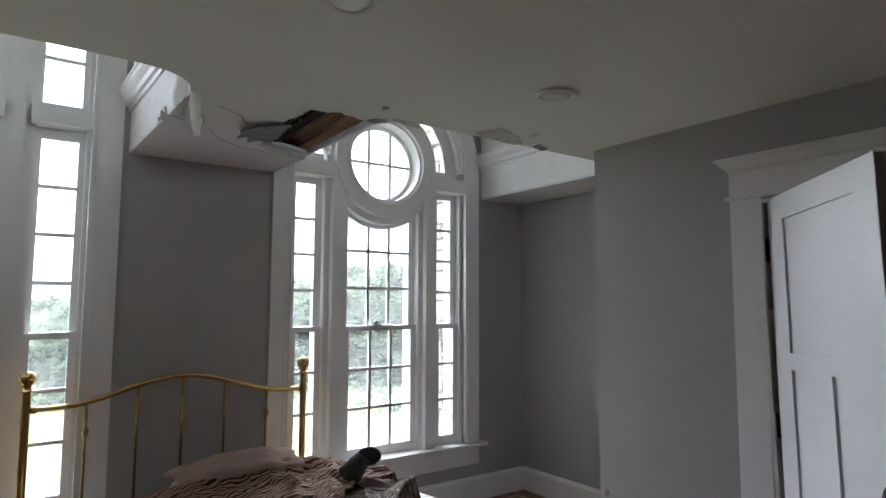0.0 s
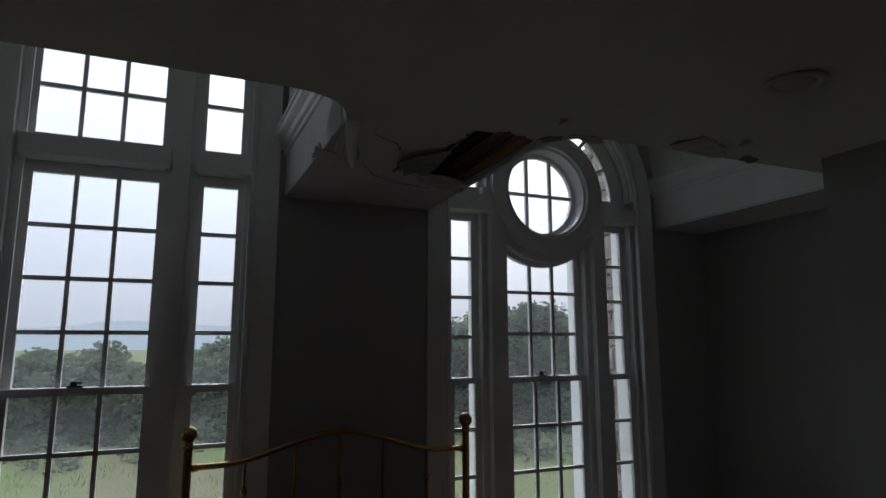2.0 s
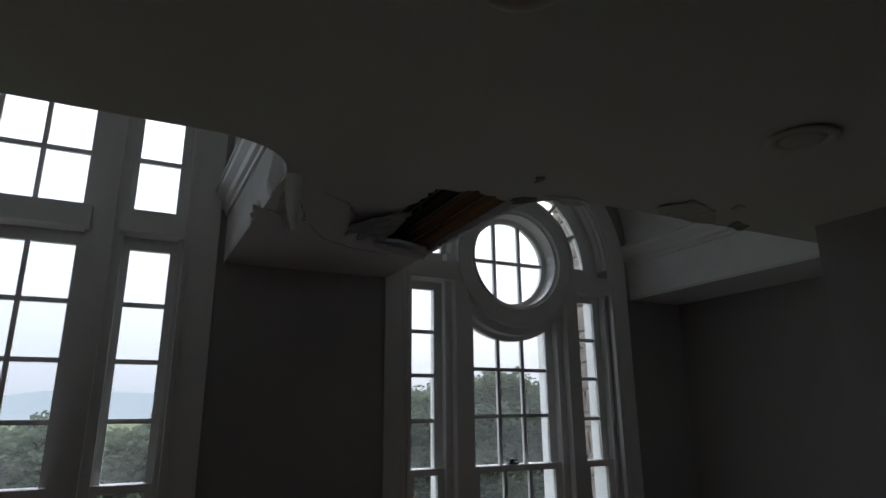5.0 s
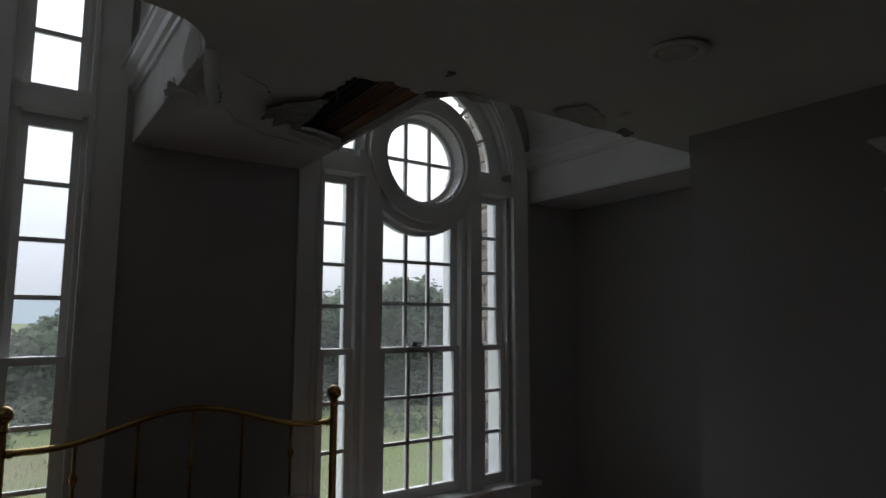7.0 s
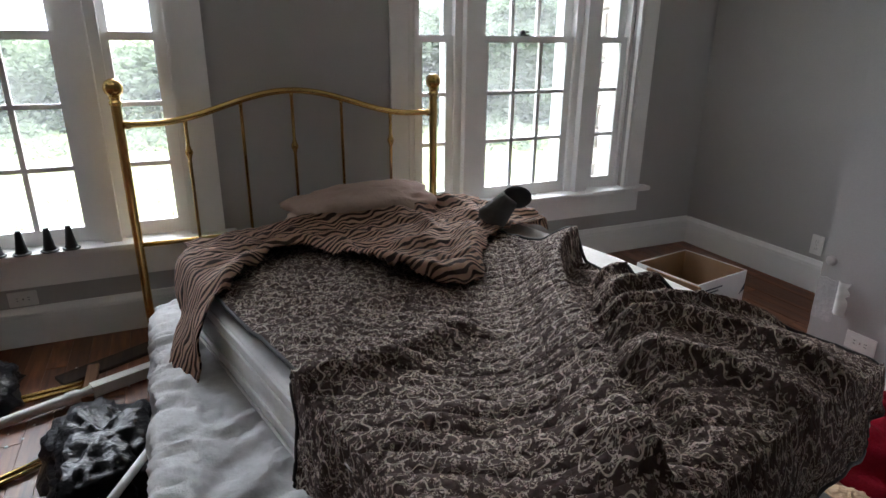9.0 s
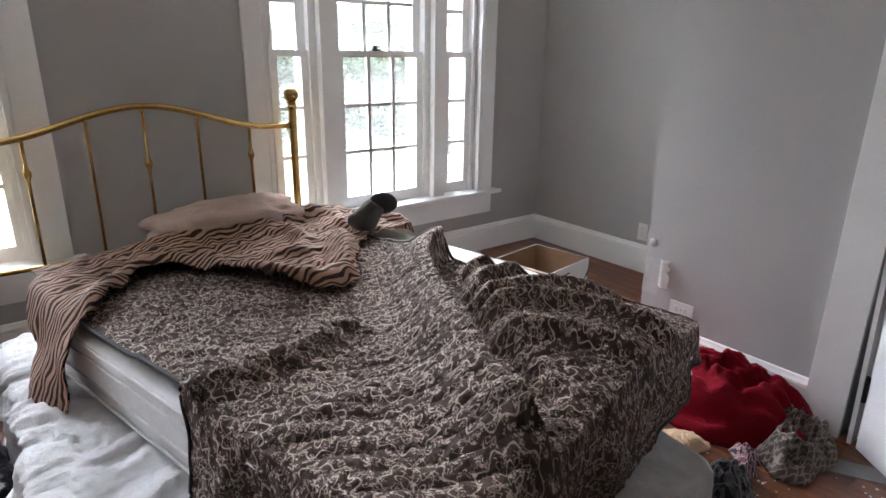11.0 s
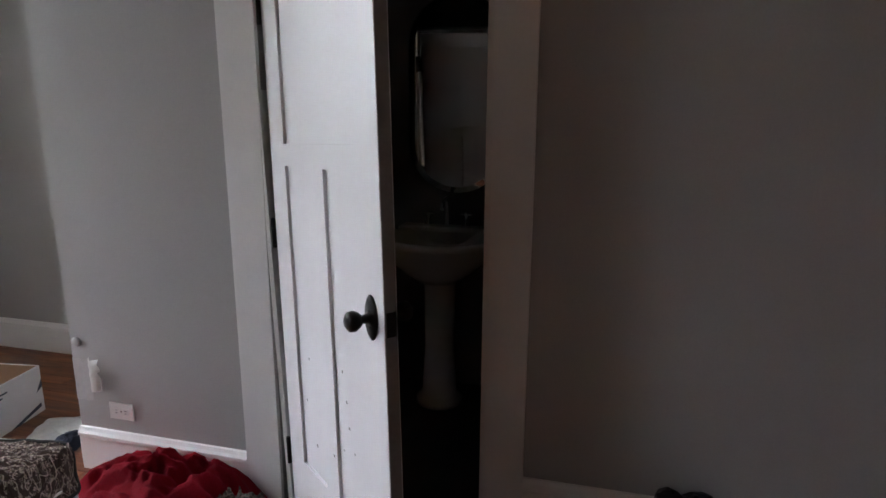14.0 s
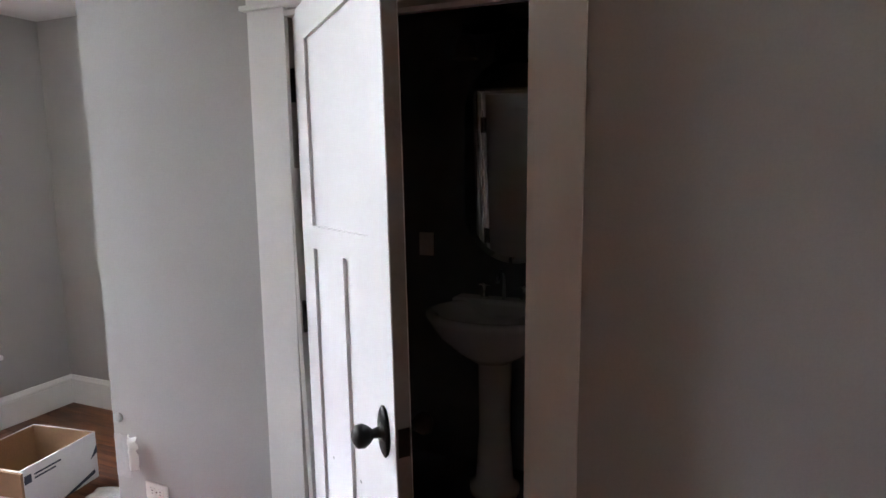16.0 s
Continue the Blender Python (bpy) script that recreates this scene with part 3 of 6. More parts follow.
# ---- door ----
def build_door():
    door = thing("door_1", (D, DY1, 0), "white painted three-panel door standing half open", "door", kind="structure")
    bm = boxed((D - 0.02, D, DY1, DY1 + 0.142, 0, DH + 0.01), (D - 0.02, D, DY0 - 0.134, DY0, 0, DH + 0.01), bevel=0.002)
    box(bm, D - 0.022, D, DY0 - 0.134, DY1 + 0.142, DH + 0.024, 2.18)
    part("casing", bm, TRIM, door)
    part("bead", boxed((D - 0.034, D, DY0 - 0.152, DY1 + 0.163, DH + 0.01, DH + 0.026), bevel=0.005), TRIM, door)
    bm = bmesh.new()
    prof = [(0.022, 2.169), (0.03, 2.173), (0.034, 2.184), (0.05, 2.199), (0.062, 2.216), (0.068, 2.218), (0.068, 2.229)]
    rings = []
    for o, z in prof:
        e = o - 0.022
        rings.append([bm.verts.new(p) for p in ((D, DY1 + 0.142 + e, z), (D - o, DY1 + 0.142 + e, z), (D - o, DY0 - 0.134 - e, z), (D, DY0 - 0.134 - e, z))])
    for a, b in zip(rings, rings[1:]):
        for k in range(3):
            bm.faces.new((a[k], a[k + 1], b[k + 1], b[k]))
    bm.faces.new(rings[-1])
    bm.faces.new(rings[0][::-1])
    bmesh.ops.recalc_face_normals(bm, faces=bm.faces)
    part("head_cap", bm, TRIM, door)
    bm = boxed((D - 0.018, D + 0.128, DY1 - 0.016, DY1, 0, DH), (D + 0.045, D + 0.06, DY1 - 0.028, DY1 - 0.016, 0, DH - 0.03))
    for v in bm.verts:
        v.co.y += 0.757 * math.tan(radians(LEAN)) * (v.co.z - 1.0)
    part("hinge_jamb", bm, TRIM, door)
    part("jamb", boxed((D - 0.018, D + 0.128, DY0, DY0 + 0.016, 0, DH), (D - 0.018, D + 0.128, DY0, DY1, DH - 0.016, DH),
                       (D + 0.045, D + 0.06, DY0 + 0.016, DY0 + 0.028, 0, DH - 0.016), (D + 0.045, D + 0.06, DY0 + 0.028, DY1 - 0.03, DH - 0.03, DH - 0.016)), TRIM, door)
    # leaf: local x runs from the hinge to the free edge, local y out of the lit face
    w, t, h = 0.756, 0.039, 2.02
    ux = Vector((-0.6536, -0.7568, 0)).normalized()
    uy = Vector((-0.7568, 0.6536, 0)).normalized()
    hinge = Vector((2.738, 1.295, 0.008))
    m = Matrix((( ux.x, uy.x, 0, hinge.x), (ux.y, uy.y, 0, hinge.y), (0, 0, 1, hinge.z), (0, 0, 0, 1)))
    # the hinge jamb is out of plumb, and the leaf leans with it
    m = m @ Matrix.Translation((0, 0, 1.0)) @ Matrix.Rotation(radians(-LEAN), 4, "Y") @ Matrix.Translation((0, 0, -1.0))
    st, mid = 0.126, 0.09
    p = 0.010
    leaf = boxed((0, st, -t, 0, 0, h), (w - st, w, -t, 0, 0, h), (st, w - st, -t, 0, 0, 0.25), (st, w - st, -t, 0, 1.295, 1.365), (st, w - st, -t, 0, 1.915, h),
                 (w / 2 - mid / 2, w / 2 + mid / 2, -t, 0, 0.25, 1.295), (st, w - st, -t + p, -p, 0.25, 1.915), m=m)
    lf = part("leaf", leaf, DOORPAINT, door, "white painted leaf with recessed flat panels")
    for z in (0.24, 1.06, 1.80):
        bm = boxed((-0.006, 0.0, -t, 0.002, z - 0.05, z + 0.05), m=m)
        tube(bm, [m @ Vector((-0.008, 0.006, z - 0.052)), m @ Vector((-0.008, 0.006, z + 0.052))], 0.0075, 10)
        part("hinge", bm, BLACKMETAL, lf, "dark metal hinge")
    for s in (1, -1):
        bm = bmesh.new()
        y0 = 0 if s > 0 else -t
        turn = m @ Matrix.Translation((w - 0.062, y0, 0.925)) @ Matrix.Rotation(-s * math.pi / 2, 4, "X")
        lathe(bm, [(0.03, 0), (0.03, 0.006), (0.014, 0.012), (0.011, 0.03), (0.022, 0.042), (0.028, 0.054), (0.026, 0.068), (0.014, 0.076)], sides=20,
              m=turn)
        o = bmesh.new()
        ring = lathe(o, [(0.03, 0.0), (0.031, 0.004), (0.026, 0.009)], sides=24, m=Matrix.Diagonal((1, 2.0, 1, 1)))
        bmesh.ops.transform(o, matrix=turn, verts=o.verts)
        part("knob", bm, BLACKMETAL, lf, "dark oval knob", True)
        part("rose", o, BLACKMETAL, lf, "", True)
    # this edge faces away from the windows; grey paints in its shade
    part("edge_band", boxed((w, w + 0.0015, -t + 0.003, -0.003, 0.004, h - 0.004), m=m), mat("shaded_door_edge", (0.27, 0.26, 0.25), 0.7, var=0.15, scale=9), lf, "free edge with its shade painted in grey")
    part("latch_plate", boxed((w + 0.0015, w + 0.0035, -t + 0.006, -0.006, 0.885, 0.95), m=m), BLACKMETAL, lf)
    chips = random.Random(12)
    for x, z, on in ((0.47, 0.70, p), (0.49, 0.61, p), (0.50, 0.53, p), (0.53, 0.46, p), (0.455, 0.44, p), (0.21, 0.66, p), (0.17, 0.50, p), (0.24, 0.36, p), (0.40, 0.40, 0)):
        k = chips.uniform(0.003, 0.006)
        part("paint_chip", boxed((x - k, x + k * 0.8, -on - 0.0005, -on + 0.0006, z - k * 0.7, z + k), m=m), GREYPAPER, lf, "small grey chip in the paint")
    return door


build_door()

# ---- bathroom beyond the door ----
BX, BY0, BY1 = 3.95, 0.1, JOG - 0.11
# the unlit room's gloom is put into these wall, ceiling and floor colours
DIMPAINT = mat("dim_wall_paint", (0.19, 0.195, 0.195), 0.6, var=0.1, scale=1.6, bump=0.08, fine=180, dist=0.002)
tagged(mesh_ob("floor_bath", boxed((D + 0.06, BX, BY0, BY1, -0.1, 0.005)), mat("dim_bath_floor", (0.05, 0.05, 0.052), 0.5, var=0.2, scale=6)), "dark unlit bathroom floor", "floor", kind="structure")
tagged(mesh_ob("wall_bath", boxed((BX, BX + 0.1, BY0 - 0.1, BY1, -0.1, 2.7), (D + 0.11, BX, BY0 - 0.1, BY0, -0.1, 2.7)), DIMPAINT), "unlit grey bathroom walls", "wall", kind="structure")
tagged(mesh_ob("wall_bath_side", boxed((REC + 0.12, BX + 0.1, BY1, BY1 + 0.1, -0.1, 2.7)), DIMPAINT), "unlit grey bathroom wall", "wall", kind="structure")
tagged(mesh_ob("ceiling_bath", boxed((D + 0.11, BX, BY0, BY1, 2.46, 2.48)), DIMPAINT), "unlit bathroom ceiling", "ceiling", kind="structure")

# ---- outdoors ----
GROUND = -3.2


def grass_mat():
    m = mat("meadow_grass", (0.075, 0.11, 0.022), 0.95, var=0.35, scale=0.22, bump=0.8, fine=9, tint=(0.12, 0.10, 0.05), dist=0.1)
    return m


GRASS = grass_mat()
BLADE = leaf_mat("grass_blades", (0.10, 0.155, 0.025), 0.4)
# leaf green paled and greyed, so the distance haze sits in the colour
LEAF = leaf_mat("broad_leaves", (0.115, 0.14, 0.088), 0.35)
BARK = mat("grey_bark", (0.09, 0.075, 0.06), 0.95, var=0.3, scale=8, bump=0.6)
bm = bmesh.new()
bmesh.ops.create_grid(bm, x_segments=60, y_segments=60, size=700, matrix=Matrix.Translation((0, 600, GROUND)))
for v in bm.verts:
    far = max(0.0, v.co.y - 70)
    v.co.z += 0.5 * fbm((v.co.x * 0.02, v.co.y * 0.02, 0)) + min(1.0, far * 0.004)
tagged(mesh_ob("ground", bm, GRASS, True), "overgrown green meadow below the windows", "ground", kind="structure")


def tree(name, seed, height, spread):
    """Trunk, limbs and a broken crown of many leaf sprays."""
    rnd = random.Random(seed)
    t = thing(name, (0, 0, 0))
    bm = bmesh.new()
    top = height * 0.8
    line = [(0.12 * math.sin(i * 1.7 + seed), 0.12 * math.cos(i * 1.3 + seed), top * i / 6) for i in range(7)]
    tube(bm, line, [0.16 * (1 - i / 7.5) for i in range(7)], 8)
    tips = []
    for i in range(9):
        h = top * rnd.uniform(0.18, 0.95)
        a = rnd.uniform(0, 2 * math.pi)
        r = spread * rnd.uniform(0.5, 1.0) * (1.15 - 0.75 * h / height)
        tip = (r * math.cos(a), r * math.sin(a), h + rnd.uniform(0.3, 1.2))
        tube(bm, [(0, 0, h), (tip[0] * 0.5, tip[1] * 0.5, (h + tip[2]) / 2 + 0.1), tip], [0.06, 0.04, 0.015], 6)
        tips.append(tip)
    part("trunk", bm, BARK, t)
    verts, faces = [], []
    blobs = [(x, y, z, rnd.uniform(0.7, 1.25)) for x, y, z in tips] + [(rnd.uniform(-0.5, 0.5) * spread, rnd.uniform(-0.5, 0.5) * spread,
             height * rnd.uniform(0.08, 0.9), rnd.uniform(0.8, 1.4)) for _ in range(24)]
    blobs += [(rnd.uniform(-0.8, 0.8) * spread, rnd.uniform(-0.8, 0.8) * spread, rnd.uniform(0.2, 1.2), 1.0) for _ in range(9)]
    blobs.append((0, 0, height - 0.6, 0.8))
    for bx, by, bz, br in blobs:
        for _ in range(280):
            d = Vector((rnd.gauss(0, 1), rnd.gauss(0, 1), rnd.gauss(0, 0.8))).normalized() * br * rnd.uniform(0.55, 1.08)
            c = Vector((bx, by, max(0.15, bz + d.z))) + Vector((d.x, d.y, 0))
            s = rnd.uniform(0.10, 0.25)
            u = Vector((rnd.gauss(0, 1), rnd.gauss(0, 1), rnd.gauss(0, 0.6))).normalized()
            w = u.cross(Vector((rnd.gauss(0, 1), rnd.gauss(0, 1), rnd.gauss(0, 1)))).normalized()
            k = len(verts)
            verts += [tuple(c + u * s), tuple(c + w * s * 0.55), tuple(c - u * s), tuple(c - w * s * 0.55)]
            faces.append((k, k + 1, k + 2, k + 3))
    me = bpy.data.meshes.new("crown")
    me.from_pydata(verts, [], faces)
    me.materials.append(LEAF)
    c = new("crown", me)
    c.parent = t
    BASE[c] = Matrix()
    return t


LABEL_TREE = "leafy green deciduous tree at the meadow's edge"
kinds = [tagged(tree("tree", 11 + i, h, s), LABEL_TREE, "tree", "tree line beyond the meadow") for i, (h, s) in enumerate(((4.3, 2.3), (6.2, 2.6), (7.2, 2.6), (3.7, 2.4)))]
rnd = random.Random(8)
for i in range(64):
    ang = 34 - i * 1.5 + rnd.uniform(-0.8, 0.8)
    dist = rnd.uniform(34, 44) if i % 3 else rnd.uniform(45, 58)
    k = (0, 3, 0, 3)[i % 4] if ang > -17 else (1, 2, 2, 1, 0)[i % 5]
    x, y = dist * math.sin(radians(-ang)), dist * math.cos(radians(ang))
    size = rnd.uniform(0.84, 1.12) if ang > -17 else rnd.uniform(0.7, 1.1)
    m = Matrix.Translation((x, y, GROUND - 0.1)) @ Matrix.Rotation(rnd.uniform(0, 6.28), 4, "Z") @ Matrix.Diagonal((1.1, 1.1, size, 1))
    copy_thing(kinds[k], m)
for i, k in enumerate(kinds):
    ang = (27, -22, -31, 18)[i]
    k.scale = (1.1, 1.1, 0.98 if ang > -8 else 1.0)
    k.location = (38 * math.sin(radians(-ang)), 38 * math.cos(radians(ang)), GROUND - 0.1)


def low_bushes():
    r = random.Random(31)
    verts, faces = [], []
    for i in range(46):
        ang = radians(r.uniform(-62, 36))
        d = r.uniform(27, 36)
        cx, cy, cr = d * math.sin(-ang), d * math.cos(ang), r.uniform(0.7, 1.5)
        for _ in range(150):
            v = Vector((r.gauss(0, 1), r.gauss(0, 1), abs(r.gauss(0, 0.7)))).normalized() * cr * r.uniform(0.6, 1.05)
            c = Vector((cx + v.x, cy + v.y, GROUND + v.z))
            s = r.uniform(0.08, 0.2)
            u = Vector((r.gauss(0, 1), r.gauss(0, 1), r.gauss(0, 0.6))).normalized()
            w = u.cross(Vector((r.gauss(0, 1), r.gauss(0, 1), r.gauss(0, 1)))).normalized()
            k = len(verts)
            verts += [tuple(c + u * s), tuple(c + w * s * 0.5), tuple(c - u * s), tuple(c - w * s * 0.5)]
            faces.append((k, k + 1, k + 2, k + 3))
    me = bpy.data.meshes.new("bushes")
    me.from_pydata(verts, [], faces)
    me.materials.append(LEAF)
    tagged(new("bushes", me), "low green scrub before the tree line", "bushes", kind="stuff")


def tall_grass():
    r = random.Random(5)
    verts, faces = [], []
    for i in range(26000):
        ang = radians(r.uniform(-66, 40))
        d = 5 + 24 * r.random() ** 1.2
        x, y = d * math.sin(-ang) + 1, d * math.cos(ang)
        if y < 4.6 or (x > 3.3 and y < 5.4):
            continue
        if fbm((x * 0.25, y * 0.25, 3)) < -0.25:
            continue
        h, w, b = r.uniform(0.06, 0.26), r.uniform(0.012, 0.03), r.uniform(0, 6.28)
        dx, dy = math.cos(b), math.sin(b)
        k = len(verts)
        verts += [(x - dx * w, y - dy * w, GROUND - 0.1), (x + dx * w, y + dy * w, GROUND - 0.1), (x + r.uniform(-0.12, 0.12), y + r.uniform(-0.12, 0.12), GROUND + h)]
        faces.append((k, k + 1, k + 2))
    me = bpy.data.meshes.new("tall_grass")
    me.from_pydata(verts, [], faces)
    me.materials.append(BLADE)
    tagged(new("tall_grass", me), "unmown meadow grass", "grass", kind="stuff")


low_bushes()
tall_grass()


def far_hills():
    """Hills far behind the trees; the mist over them is a pale glow in the material."""
    m = bpy.data.materials.new("mist_glow_hills")
    m.use_nodes = True
    p = m.node_tree.nodes["Principled BSDF"]
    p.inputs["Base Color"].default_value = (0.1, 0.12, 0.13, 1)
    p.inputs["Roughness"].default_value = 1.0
    # pale blue emission stands in for mist before the hills
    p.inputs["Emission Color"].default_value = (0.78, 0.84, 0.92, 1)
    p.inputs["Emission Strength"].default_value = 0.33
    bm = bmesh.new()
    pts = []
    for i in range(80):
        x = -420 + i * 12
        h = 14 + 9 * fbm((x * 0.006, 2, 1)) + 8 * max(0, 1 - abs(x + 40) / 220)
        pts.append((x, 520 + 0.1 * x, GROUND + h))
    a = [bm.verts.new(p2) for p2 in pts]
    b = [bm.verts.new((p2[0], p2[1] - 60, GROUND - 2)) for p2 in pts]
    for i in range(79):
        bm.faces.new((b[i], b[i + 1], a[i + 1], a[i]))
    tagged(mesh_ob("backdrop", bm, m, True), "far hills, their mist painted as a pale glow", "hills", kind="structure")


far_hills()


def stone_pier():
    """Rubble pier that stands out of the outer wall beside the arched window."""
    pier = thing("stone_pier", (3.75, 4.5, GROUND), "rough brown fieldstone pier beside the window", "pier", kind="structure")
    x0, y0, y1 = 3.30, W + WT, 4.82
    part("core", boxed((x0 + 0.03, x0 + 0.6, y0, y1 - 0.03, GROUND - 0.2, 4.3)), mat("lime_mortar", (0.42, 0.39, 0.35), 0.95, var=0.2, scale=12), pier)
    r = random.Random(3)
    z = GROUND
    while z < 4.2:
        h = r.uniform(0.1, 0.2)
        y = y0
        while y < y1 - 0.04:
            ln = min(r.uniform(0.14, 0.34), y1 - y + r.uniform(0, 0.05))
            if z > -0.6:
                bm = boxed((x0 - r.uniform(0, 0.03), x0 + 0.12, y + 0.008, y + ln - 0.008, z + 0.008, z + h - 0.008), bevel=0.025)
                for v in bm.verts:
                    v.co += Vector((r.uniform(-1, 1), r.uniform(-1, 1), r.uniform(-1, 1))) * 0.008
                part("stone", bm, STONE, pier)
            y += ln
        z += h


stone_pier()

# ---- bed ----
QUILTDARK, CREAM = (0.084, 0.055, 0.046), (0.60, 0.50, 0.42)


def pattern_mat(name, kind):
    """Printed cloth: scrolling damask or zebra stripes, with a woven relief."""
    m = bpy.data.materials.new(name)
    m.use_nodes = True
    n, l = m.node_tree.nodes, m.node_tree.links
    p = n["Principled BSDF"]
    uv, fine = n.new("ShaderNodeUVMap"), n.new("ShaderNodeTexNoise")
    fine.inputs["Scale"].default_value, fine.inputs["Detail"].default_value = 90, 5
    l.new(uv.outputs[0], fine.inputs["Vector"])
    ramp = n.new("ShaderNodeValToRGB")
    cr = ramp.color_ramp
    if kind == "damask":
        def calc(op, x, y=None, z=None):
            k = n.new("ShaderNodeMath")
            k.operation = op
            for i, v in enumerate((x, y, z)):
                if isinstance(v, (int, float)):
                    k.inputs[i].default_value = v
                elif v is not None:
                    l.new(v, k.inputs[i])
            return k.outputs[0]

        # the cloth's own coordinates, a little drawn out of true
        warp = n.new("ShaderNodeTexNoise")
        warp.inputs["Scale"].default_value, warp.inputs["Detail"].default_value = 14, 1
        l.new(uv.outputs[0], warp.inputs["Vector"])
        xyz = n.new("ShaderNodeSeparateXYZ")
        l.new(uv.outputs[0], xyz.inputs[0])
        wob = n.new("ShaderNodeSeparateColor")
        l.new(warp.outputs["Color"], wob.inputs[0])
        px = calc("MULTIPLY_ADD", wob.outputs[0], 0.022, xyz.outputs[0])
        py = calc("MULTIPLY_ADD", wob.outputs[1], 0.022, xyz.outputs[1])
        ink = None
        # flower medallions on a half-drop repeat: three lobed rings and an eye each
        for ox, oy in ((0.0, 0.0), (0.5, 0.5)):
            cx = calc("MULTIPLY", calc("SUBTRACT", calc("FRACT", calc("MULTIPLY_ADD", px, 1 / 0.25, ox)), 0.5), 0.25)
            cy = calc("MULTIPLY", calc("SUBTRACT", calc("FRACT", calc("MULTIPLY_ADD", py, 1 / 0.29, oy)), 0.5), 0.29)
            rad = calc("SQRT", calc("ADD", calc("MULTIPLY", cx, cx), calc("MULTIPLY", cy, cy)))
            ang = calc("ARCTAN2", cy, cx)
            for lobes, r0, amp, half in ((6, 0.018, 0.008, 0.0026), (8, 0.042, 0.011, 0.002), (10, 0.074, 0.009, 0.0024)):
                ring = calc("MULTIPLY_ADD", calc("COSINE", calc("MULTIPLY", ang, float(lobes))), amp, r0)
                line = calc("LESS_THAN", calc("ABSOLUTE", calc("SUBTRACT", rad, ring)), half)
                ink = line if ink is None else calc("MAXIMUM", ink, line)
        # short leafy curls fill the ground between them
        n2 = n.new("ShaderNodeTexNoise")
        n2.inputs["Scale"].default_value, n2.inputs["Detail"].default_value, n2.inputs["Distortion"].default_value = 92, 1.2, 1.0
        l.new(uv.outputs[0], n2.inputs["Vector"])
        curl = calc("LESS_THAN", calc("ABSOLUTE", calc("SUBTRACT", n2.outputs[0], 0.5)), 0.045)
        gap = n.new("ShaderNodeTexNoise")
        gap.inputs["Scale"].default_value, gap.inputs["Detail"].default_value = 52, 0.5
        l.new(uv.outputs[0], gap.inputs["Vector"])
        curl = calc("MULTIPLY", curl, calc("GREATER_THAN", gap.outputs[0], 0.485))
        worn = calc("MULTIPLY_ADD", fine.outputs[0], 1.4, 0.1)
        ink = calc("MINIMUM", calc("MULTIPLY", calc("MAXIMUM", ink, curl), worn), 1.0)
        l.new(ink, ramp.inputs[0])
        cr.elements[0].position, cr.elements[0].color = 0.0, (*QUILTDARK, 1)
        cr.elements[1].position, cr.elements[1].color = 1.0, (*CREAM, 1)
        printed = ramp.outputs[0]
    else:
        wv = n.new("ShaderNodeTexWave")
        wv.bands_direction = "Y"
        wv.inputs["Scale"].default_value, wv.inputs["Distortion"].default_value = 14.0, 9.0
        wv.inputs["Detail"].default_value, wv.inputs["Detail Scale"].default_value = 1.0, 0.9
        l.new(uv.outputs[0], wv.inputs["Vector"])
        l.new(wv.outputs[0], ramp.inputs[0])
        cr.elements[0].position, cr.elements[0].color = 0.38, (0.04, 0.023, 0.018, 1)
        cr.elements[1].position, cr.elements[1].color = 0.54, (0.44, 0.27, 0.19, 1)
    mixc = n.new("ShaderNodeMix")
    mixc.data_type, mixc.blend_type = "RGBA", "MULTIPLY"
    mixc.inputs[0].default_value = 0.35
    l.new(printed if kind == "damask" else ramp.outputs[0], mixc.inputs[6])
    l.new(fine.outputs["Color"], mixc.inputs[7])
    l.new(mixc.outputs[2], p.inputs["Base Color"])
    p.inputs["Roughness"].default_value = 0.75
    p.inputs["Specular IOR Level"].default_value = 0.12
    b = n.new("ShaderNodeBump")
    b.inputs["Strength"].default_value, b.inputs["Distance"].default_value = 0.6, 0.004
    l.new(fine.outputs[0], b.inputs["Height"])
    l.new(b.outputs[0], p.inputs["Normal"])
    if kind == "damask":
        # stitched seams between the puffs, in step with the mesh
        seams = []
        for ku, kv in ((1.0, 0.8), (0.9, -1.0)):
            run = calc("ADD", calc("MULTIPLY", xyz.outputs[0], ku), calc("MULTIPLY", xyz.outputs[1], kv))
            seams.append(calc("ABSOLUTE", calc("SINE", calc("MULTIPLY", run, math.pi / 0.08))))
        puffs = calc("POWER", calc("MULTIPLY", seams[0], seams[1]), 0.3)
        crumple = n.new("ShaderNodeTexNoise")
        crumple.inputs["Scale"].default_value, crumple.inputs["Detail"].default_value, crumple.inputs["Distortion"].default_value = 30, 2, 1.0
        l.new(uv.outputs[0], crumple.inputs["Vector"])
        b2 = n.new("ShaderNodeBump")
        b2.inputs["Strength"].default_value, b2.inputs["Distance"].default_value = 0.75, 0.015
        l.new(calc("MULTIPLY_ADD", puffs, 0.55, crumple.outputs[0]), b2.inputs["Height"])
        l.new(b.outputs[0], b2.inputs["Normal"])
        l.new(b2.outputs[0], p.inputs["Normal"])
    return m


BINDING = mat("dark_binding_tape", (0.02, 0.017, 0.016), 0.7, var=0.2, scale=30, bump=0.2)
DAMASK, ZEBRA = pattern_mat("damask_quilt_cloth", "damask"), pattern_mat("zebra_print_cloth", "zebra")
TICKING = mat("soiled_white_ticking", (0.82, 0.815, 0.80), 0.8, var=0.06, scale=5, bump=0.35, fine=70, tint=(0.68, 0.66, 0.62))
SHEET = mat("rumpled_white_sheet", (0.52, 0.52, 0.52), 0.7, var=0.1, scale=9, bump=0.7, fine=30, tint=(0.36, 0.35, 0.34))
